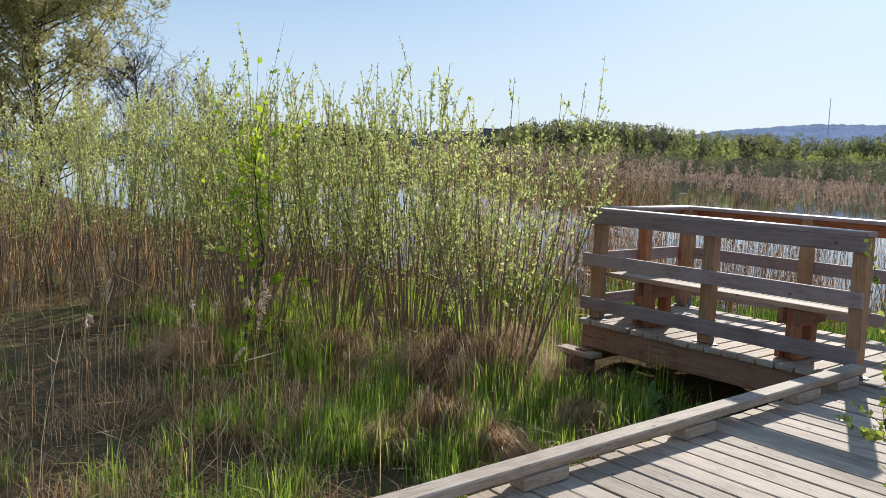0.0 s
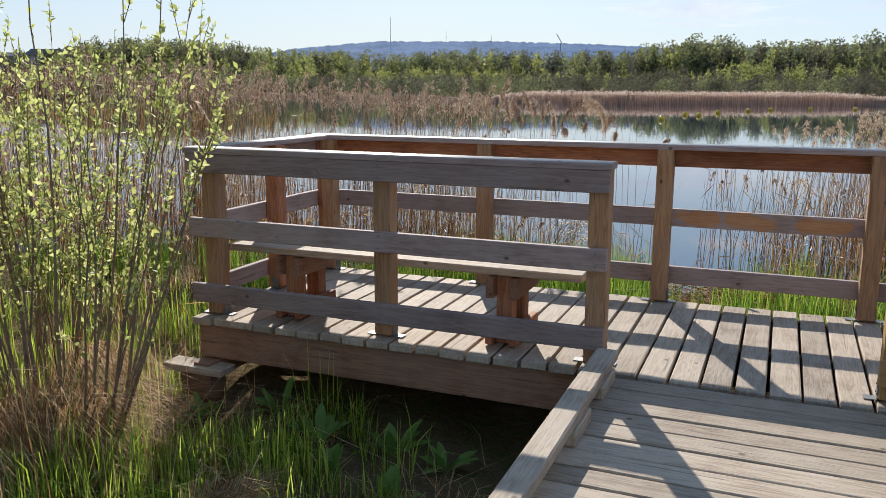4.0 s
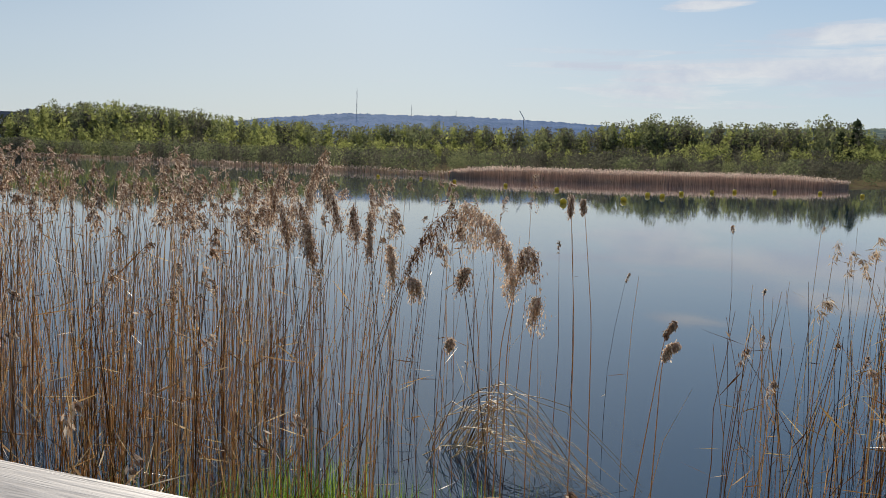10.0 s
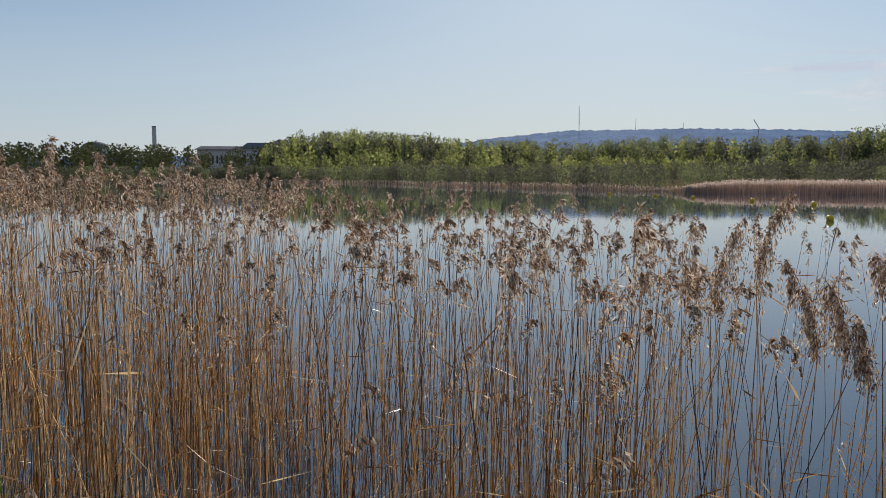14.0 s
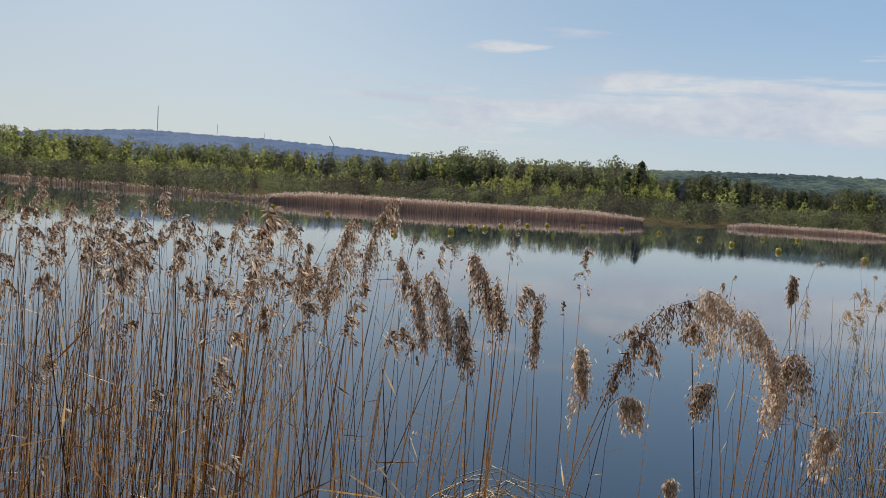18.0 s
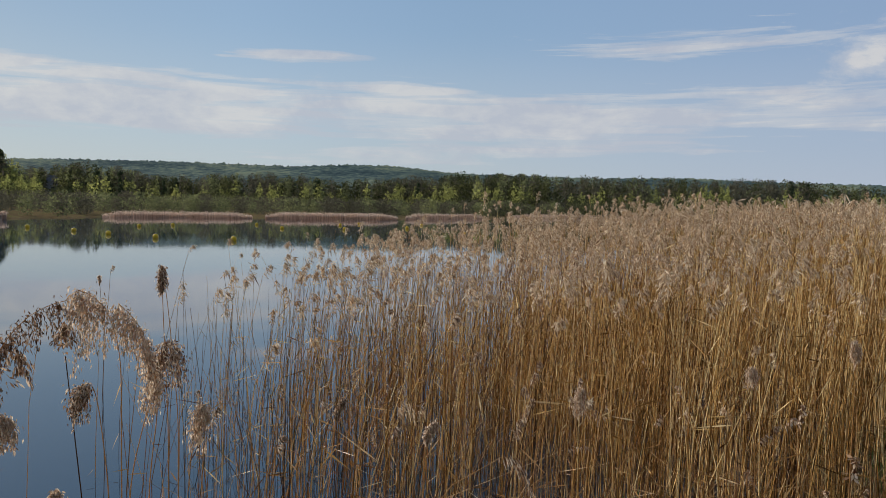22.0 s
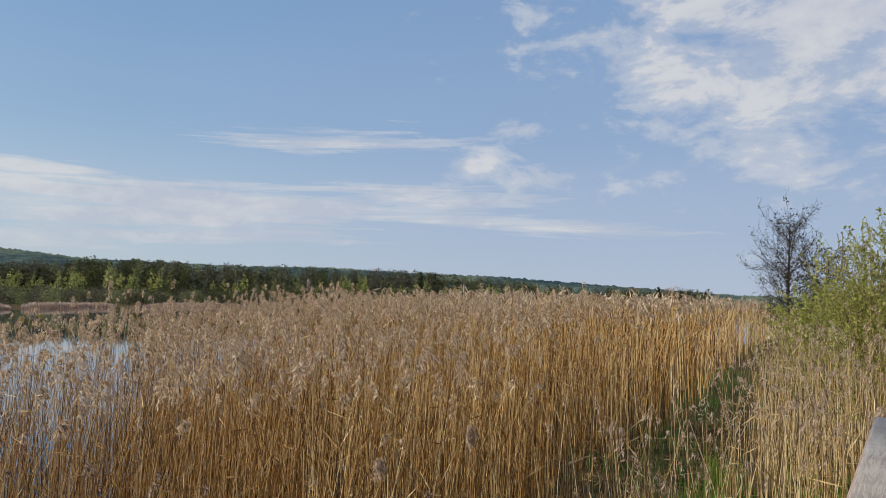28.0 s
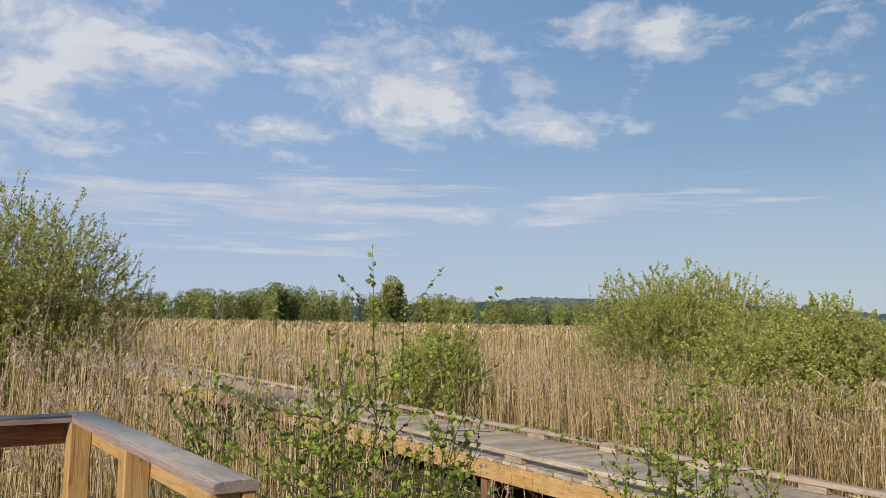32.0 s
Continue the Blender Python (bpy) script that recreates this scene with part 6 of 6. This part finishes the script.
woods("far_woods", "leafy woods beyond the town side of the lake", stand(108, 200, -70, -46, 520, 760, LINE, 0.5, 0.9, 0.25), FAR_MIXED, 119, "broad", 110)
woods("field_woods", "green wood edge behind the reed field", stand(109, 230, 98, 150, 270, 330, [(98, 1.3), (104, 1.5), (107, 2.0), (109, 2.3), (111, 1.9), (113.7, 2.7), (117, 2.35), (120, 2.1), (126, 2.05), (130, 1.8), (150, 1.7)], 0.4, 0.7), FAR_BIRCH, 120, "broad", 420, 0.033)
woods("field_woods", "darker trees in the wood edge behind the reed field", stand(110, 90, 98, 150, 300, 360, [(98, 1.1), (114, 2.3), (132, 1.7), (150, 1.6)], 0.4, 0.7), FAR_HAZY, 121, "broad", 320, 0.034)
woods("field_woods", "tall round tree standing out of the wood edge", np.array([[285 * math.sin(radians(122)), 285 * math.cos(radians(122)), 18.3, 10.0], [286 * math.sin(radians(114)), 286 * math.cos(radians(114)), 15.0, 9.0], [300 * math.sin(radians(108.7)), 300 * math.cos(radians(108.7)), 12.8, 11.0]]), FAR_BIRCH, 122, "broad", 2200, 0.026)
woods("field_woods", "pair of small firs at the edge of the reeds", np.array([[300 * math.sin(radians(74.6)), 300 * math.cos(radians(74.6)), 9.0, 4.0], [302 * math.sin(radians(76.0)), 302 * math.cos(radians(76.0)), 8.0, 3.8]]), FAR_PINE, 123, "conifer", 200)


def big_tree(at, height, width, seed, label, leaf_mat, clumps=2600, leaf=0.16):
    g = np.random.default_rng(seed)
    thing = empty("tree", label, "tree", (at[0], at[1], float(land(*at)) - 0.1))
    s = np.linspace(0, 1, 7)
    trunk = np.stack([0.15 * np.sin(3 * s), 0.1 * np.cos(2 * s) - 0.1, height * 0.93 * s], -1)[None]
    v, q = tubes(trunk, (height * 0.016 * np.linspace(1, 0.12, 7))[None], 8)
    part("trunk", smooth(fast_mesh("trunk", v, q, [BARK_DARK])), None, thing)
    nl = 80
    f = g.uniform(0.12, 0.95, nl)
    root = np.stack([0.15 * np.sin(3 * f), 0.1 * np.cos(2 * f) - 0.1, height * 0.93 * f], -1)
    t = g.uniform(0, 2 * np.pi, nl)
    ln = width * 0.5 * np.sqrt(np.clip(1 - ((f - 0.42) / 0.62) ** 2, 0.05, 1)) * g.uniform(0.7, 1.1, nl)
    ts = np.linspace(0, 1, 6)
    limb = root[:, None] + np.stack([np.cos(t), np.sin(t), 0 * t], -1)[:, None] * (ln[:, None] * ts)[..., None] + np.array([0, 0, 1.0]) * (ln[:, None] * (g.uniform(0.1, 1.3, (nl, 1)) * ts + g.uniform(-0.3, 0.6, (nl, 1)) * ts**2))[..., None] + np.cumsum(g.normal(0, 0.02 * height, (nl, 6, 3)), 1) * ts[None, :, None]
    tw = 20
    who = np.repeat(np.arange(nl), tw)
    ff = g.uniform(0.25, 1.0, nl * tw) * 5
    i0 = np.minimum(ff.astype(int), 4)
    b = limb[who, i0] + (limb[who, i0 + 1] - limb[who, i0]) * (ff - i0)[:, None]
    way = unit(g.normal(0, 0.7, (nl * tw, 3)) + np.array([0, 0, 0.5]))
    tl = g.uniform(0.3, 1.0, nl * tw) * height / 9
    t4 = np.linspace(0, 1, 4)
    twig = b[:, None] + way[:, None] * (tl[:, None] * t4)[..., None] + g.normal(0, 0.03, (nl * tw, 4, 3))
    v, q, _ = joined([(*tubes(limb, (height * 0.0024 * np.linspace(1, 0.2, 6))[None] * np.ones((nl, 1)), 5), 0), (*tubes(twig, (0.007 * np.linspace(1, 0.3, 4))[None] * np.ones((nl * tw, 1)), 3), 0)])
    part("limbwork", fast_mesh("limbwork", v, q, [BARK_DARK]), None, thing)
    who = g.integers(0, nl * tw, clumps)
    fr = g.uniform(0.2, 1.0, clumps)
    c = b[who] + way[who] * (tl[who] * fr)[:, None] + g.normal(0, 0.07, (clumps, 3))
    wl = unit(g.normal(0, 1, (clumps, 3)))
    l2 = leaf * g.uniform(0.4, 1.3, clumps)
    part("crown", fast_mesh("crown", *leaflets(c, wl, l2, l2 * 0.75, g), [leaf_mat]), None, thing)
    return thing


big_tree((-19.5, -1.2), 8.2, 6.5, 131, "tall willow tree with yellowish spring foliage over the thicket", BUD_LEAF, 85000, 0.085)
big_tree((-23.5, -4.0), 8.8, 7.0, 132, "tall willow tree with thin yellowish foliage", BUD_LEAF, 36000, 0.09)
big_tree((40.2, 6.6), 6.8, 3.6, 135, "slim bare alder tree rising over the reeds", FAR_MIXED, 2500, 0.09)
big_tree((39.7, 4.9), 4.9, 3.6, 136, "bare shrubby alder beside the slim one", FAR_MIXED, 3500, 0.09)
big_tree((-20.5, 1.6), 4.9, 3.0, 133, "thin bare shrubby tree behind the willows", FAR_MIXED, 160, 0.09)
big_tree((-19.0, 3.2), 3.9, 3.0, 134, "thin bare shrubby tree behind the willows", FAR_MIXED, 130, 0.09)


def hill(name, label, mat, prof, r0, r1, seed, rough):
    """A wooded ridge: prof gives the angle of its skyline by bearing."""
    g = np.random.default_rng(seed)
    az = np.arange(prof[0][0], prof[-1][0], 0.07)
    el = np.interp(az, [p[0] for p in prof], [p[1] for p in prof])
    crest = el + rough * g.normal(0, 1, len(az)) + 0.02 * np.sin(az * 5.1) + 0.02 * np.sin(az * 11.3)
    rows = np.concatenate([np.linspace(0, 0.985, 9), [1.0]])
    v = []
    for s in rows:
        r = r0 + (r1 - r0) * s
        z = -1 + (r * np.tan(np.radians(crest if s > 0.99 else el)) + 2) * s**1.4
        z = z + (g.normal(0, rough * 2, len(az)) + 2.5 * np.sin(az * 1.7 + s * 9) if 0.05 < s < 0.98 else 0)
        v.append(np.stack([r * np.sin(np.radians(az)), r * np.cos(np.radians(az)), z], -1))
    v = np.stack(v)
    b = np.arange(v.shape[0] * v.shape[1]).reshape(v.shape[:2])
    q = np.stack([b[:-1, :-1], b[:-1, 1:], b[1:, 1:], b[1:, :-1]], -1).reshape(-1, 4)
    return tagged(part(name, fast_mesh(name, v.reshape(-1, 3), q, [mat]), None), label, "hill", kind="structure")


hill("backdrop_blue", "long wooded hill on the horizon, tinted blue for the haze", HILL_HAZE_BLUE, [(-90, 0.6), (-60, 1.1), (-38, 1.6), (-34, 2.2), (-32.5, 2.45), (-27, 2.95), (-19, 2.98), (-12, 2.75), (-8, 2.5), (0, 2.2), (10, 1.5)], 1500, 3300, 141, 0.022)
hill("backdrop_green", "green wooded hills beyond the lake", HILL_GREEN, [(-9, 1.4), (-6, 2.4), (-1, 2.5), (6, 2.55), (10, 2.7), (17, 2.8), (25, 2.72), (29, 2.95), (32, 2.9), (36, 2.5), (40, 2.4), (46, 2.3), (52, 2.35), (58, 2.1), (64, 1.95), (70, 1.55), (80, 0.9), (95, 0.6)], 900, 1900, 142, 0.03)
hill("backdrop_low", "low dark hill behind the reed field", HILL_GREEN, [(95, 0.4), (110, 0.7), (128, 1.5), (132, 1.95), (142, 1.8), (160, 0.7)], 900, 1700, 143, 0.03)


def bearing(az, r, z=0.0):
    return Vector((r * math.sin(radians(az)), r * math.cos(radians(az)), z))


def mast(az, r, z0, z1, w, label):
    thing = empty("radio_mast", label, "mast", bearing(az, r, z0), "radio masts")
    hgt = z1 - z0
    for i in range(3):
        t = i * 2 * math.pi / 3
        bm = bmesh.new()
        bmesh.ops.create_cone(bm, cap_ends=True, segments=5, radius1=w * 0.16, radius2=w * 0.12, depth=hgt)
        part("mast_leg", bm, STEEL, thing, pose(w * 0.5 * math.cos(t), w * 0.5 * math.sin(t), hgt / 2))
    for j in range(12):
        bm = bmesh.new()
        bmesh.ops.create_cone(bm, cap_ends=True, segments=6, radius1=w * 0.62, radius2=w * 0.62, depth=w * 0.25)
        part("mast_ring", bm, STEEL, thing, pose(0, 0, hgt * (j + 0.5) / 12))
    bm = bmesh.new()
    bmesh.ops.create_cone(bm, cap_ends=True, segments=6, radius1=w * 0.2, radius2=w * 0.05, depth=hgt * 0.12)
    part("antenna", bm, STEEL, thing, pose(0, 0, hgt * 1.05))


mast(-26.2, 3250, 160, 258, 2.6, "tall thin radio mast on the blue hill")
mast(-22.4, 3250, 165, 208, 1.8, "shorter thin radio mast on the blue hill")
mast(-19.3, 3250, 165, 190, 1.6, "small radio mast on the blue hill")
crane = empty("tower_crane", "slanting crane jib above the far woods", "crane", bearing(-14.6, 2400, 95))
beam("tower", (0, 0, 0), (0, 0, 26), 2.2, 2.2, STEEL, crane, up=(0, 1, 0), chamfer=0.05)
beam("jib", (4, 0, 24), (-13, 0, 52), 1.8, 1.8, STEEL, crane, up=(0, 1, 0), chamfer=0.05)


def house(name, label, az, r, z0, w, d, h, roof, wall_mat, windows, turn=0.0):
    at = bearing(az, r, z0)
    thing = empty(name, label, "building", at)
    thing.matrix_basis = Matrix.Translation(at) @ Matrix.Rotation(radians(-az + turn), 4, "Z")
    part("wall", box_mesh(w, d, h, wall_mat, 0.05), None, thing, pose(0, 0, h / 2))
    bm = bmesh.new()
    e = 0.05 * w
    pts = [(-w / 2 - e, -d / 2 - e, h), (w / 2 + e, -d / 2 - e, h), (w / 2 + e, d / 2 + e, h), (-w / 2 - e, d / 2 + e, h), (-w / 2 + roof, 0, h + roof), (w / 2 - roof, 0, h + roof)]
    vs = [bm.verts.new(c) for c in pts]
    for f in ((0, 1, 5, 4), (2, 3, 4, 5), (1, 2, 5), (3, 0, 4), (3, 2, 1, 0)):
        bm.faces.new([vs[i] for i in f])
    part("roof", bm, ROOFING, thing)
    for i in range(windows):
        x = (i + 0.5) / windows * w - w / 2
        part("window", box_mesh(w / windows * 0.45, 0.2, h * 0.3, GLASS_DARK, 0.02), None, thing, pose(x, -d / 2 - 0.06, h * 0.62))
    return thing


chim = empty("chimney", "tall dark industrial chimney beyond the woods", "chimney", bearing(-55.0, 1100, 0))
bm = bmesh.new()
bmesh.ops.create_cone(bm, cap_ends=True, segments=16, radius1=3.1, radius2=2.5, depth=62)
part("shaft", bm, MASONRY, chim, pose(0, 0, 31))
bm = bmesh.new()
bmesh.ops.create_cone(bm, cap_ends=True, segments=16, radius1=2.8, radius2=2.8, depth=1.2)
part("rim", bm, ROOFING, chim, pose(0, 0, 62.3))
hall = empty("town_hall", "round-roofed large building beyond the trees", "building", bearing(-58.6, 1100, 0))
part("wall", box_mesh(34, 26, 34, MASONRY, 0.4), None, hall, pose(0, 0, 17, 0, 0, 58))
bm = bmesh.new()
bmesh.ops.create_uvsphere(bm, u_segments=20, v_segments=10, radius=1.0)
bmesh.ops.scale(bm, vec=(17, 13, 9), verts=bm.verts)
part("roof", bm, ROOFING, hall, pose(0, 0, 34, 0, 0, 58))
house("long_building", "long apartment building behind the trees", -50.6, 1000, 0, 60, 14, 31, 4, MASONRY, 12)
house("long_building", "dark gabled manor house on the wooded rise", -48.2, 700, 0, 30, 12, 23, 5, MASONRY, 6)
house("long_building", "dark gabled house on the wooded rise", -46.9, 680, 0, 12, 12, 25, 5, MASONRY, 3)
house("lake_house", "small white house at the foot of the wooded hill", 29.6, 400, 0, 7, 5, 3.6, 2.0, PALE_WALL, 2)
house("roofed_house", "brown roof showing between the far trees", 9.5, 400, 0, 9, 8, 10, 3, MASONRY, 3)
house("roofed_house", "long dark roof behind the far trees", 15.0, 620, 0, 30, 10, 16, 4, MASONRY, 6)
house("garden_house", "small summerhouse with a brown roof behind the thicket", -72.5, 38, -0.6, 3.6, 3.0, 2.7, 0.9, WOOD_BEAM, 1, 20)


# ---- yellow buoys on the lake ----
def buoy(at, r):
    thing = empty("buoy", "yellow round buoy floating on the lake", "buoy", (*at, WATER_Z), "buoys")
    bm = bmesh.new()
    bmesh.ops.create_uvsphere(bm, u_segments=14, v_segments=9, radius=r)
    bmesh.ops.scale(bm, vec=(1, 1, 0.94), verts=bm.verts)
    part("float", smooth_bm(bm), BUOY, thing, pose(0, 0, r * 0.55))
    bm = bmesh.new()
    bmesh.ops.create_cone(bm, cap_ends=True, segments=8, radius1=r * 0.22, radius2=r * 0.15, depth=r * 0.4)
    part("lifting_eye", bm, STEEL, thing, pose(0, 0, r * 1.6))
    return thing


def smooth_bm(bm):
    for f in bm.faces:
        f.smooth = True
    return bm


first = buoy((-9.3, 46.0), 0.2)
line = [(-6.8, 52.2), (-6.4, 62.2), (-5.2, 60.5), (-4.4, 68.0), (-2.3, 74.5), (-0.5, 79.0), (3.0, 83.0), (7.0, 84.5), (10.0, 80.0), (12.0, 70.9), (13.0, 64.0), (14.5, 57.4), (18.2, 52.8), (20.5, 84.0), (25.0, 88.0), (32.8, 77.7), (38.3, 74.7), (36.0, 92.0), (43.4, 61.3), (46.0, 90.0), (52.0, 96.0), (66.6, 84.7), (58.0, 90.0), (60.0, 70.0), (48.0, 78.0), (-14.0, 66.0), (-20.0, 72.0), (-27.0, 78.0), (-33.0, 84.0), (-40.0, 88.0)]
for x, y in line:
    copy_thing(first, pose(x, y, WATER_Z))


# ---- marsh marigold beside the alder ----
def marigold(at, seed):
    g = np.random.default_rng(seed)
    thing = empty("marsh_marigold", "clump of yellow marsh marigold flowers among green leaves", "flower", (at[0], at[1], float(land(*at))))
    for i in range(9):
        t, ln = g.uniform(0, 2 * math.pi), g.uniform(0.06, 0.30)
        bm = bmesh.new()
        r = bmesh.ops.create_circle(bm, cap_ends=True, segments=9, radius=g.uniform(0.035, 0.055))
        for v in r["verts"]:
            v.co.z = 0.35 * v.co.xy.length
        part("leaf", bm, DOCK_LEAF, thing, pose(ln * math.cos(t), ln * math.sin(t), g.uniform(0.16, 0.38), g.uniform(-25, 25), g.uniform(-25, 25), 0))
    for i in range(12):
        t, ln = g.uniform(0, 2 * math.pi), g.uniform(0.02, 0.24)
        z = g.uniform(0.38, 0.55)
        foot = Vector((0, 0, 0.0))
        head = Vector((ln * math.cos(t), ln * math.sin(t), z))
        bm = bmesh.new()
        for k5 in range(5):
            a = 2 * math.pi * k5 / 5
            vs = [bm.verts.new(c) for c in ((0, 0, 0), (0.017 * math.cos(a - 0.5), 0.017 * math.sin(a - 0.5), 0.006), (0.024 * math.cos(a), 0.024 * math.sin(a), 0.011), (0.017 * math.cos(a + 0.5), 0.017 * math.sin(a + 0.5), 0.006))]
            bm.faces.new(vs)
        part("flower_head", bm, BUOY, thing, pose(*head, g.uniform(-35, 35), g.uniform(-35, 35), 0))
        v, q = tubes(np.array([[foot, head * 0.6 + Vector((0, 0, 0.02)), head]], float), np.array([[0.003, 0.0025, 0.002]]), 4)
        part("stalk", fast_mesh("stalk", v, q, [GRASS]), None, thing)


marigold((10.4, -4.95), 77)
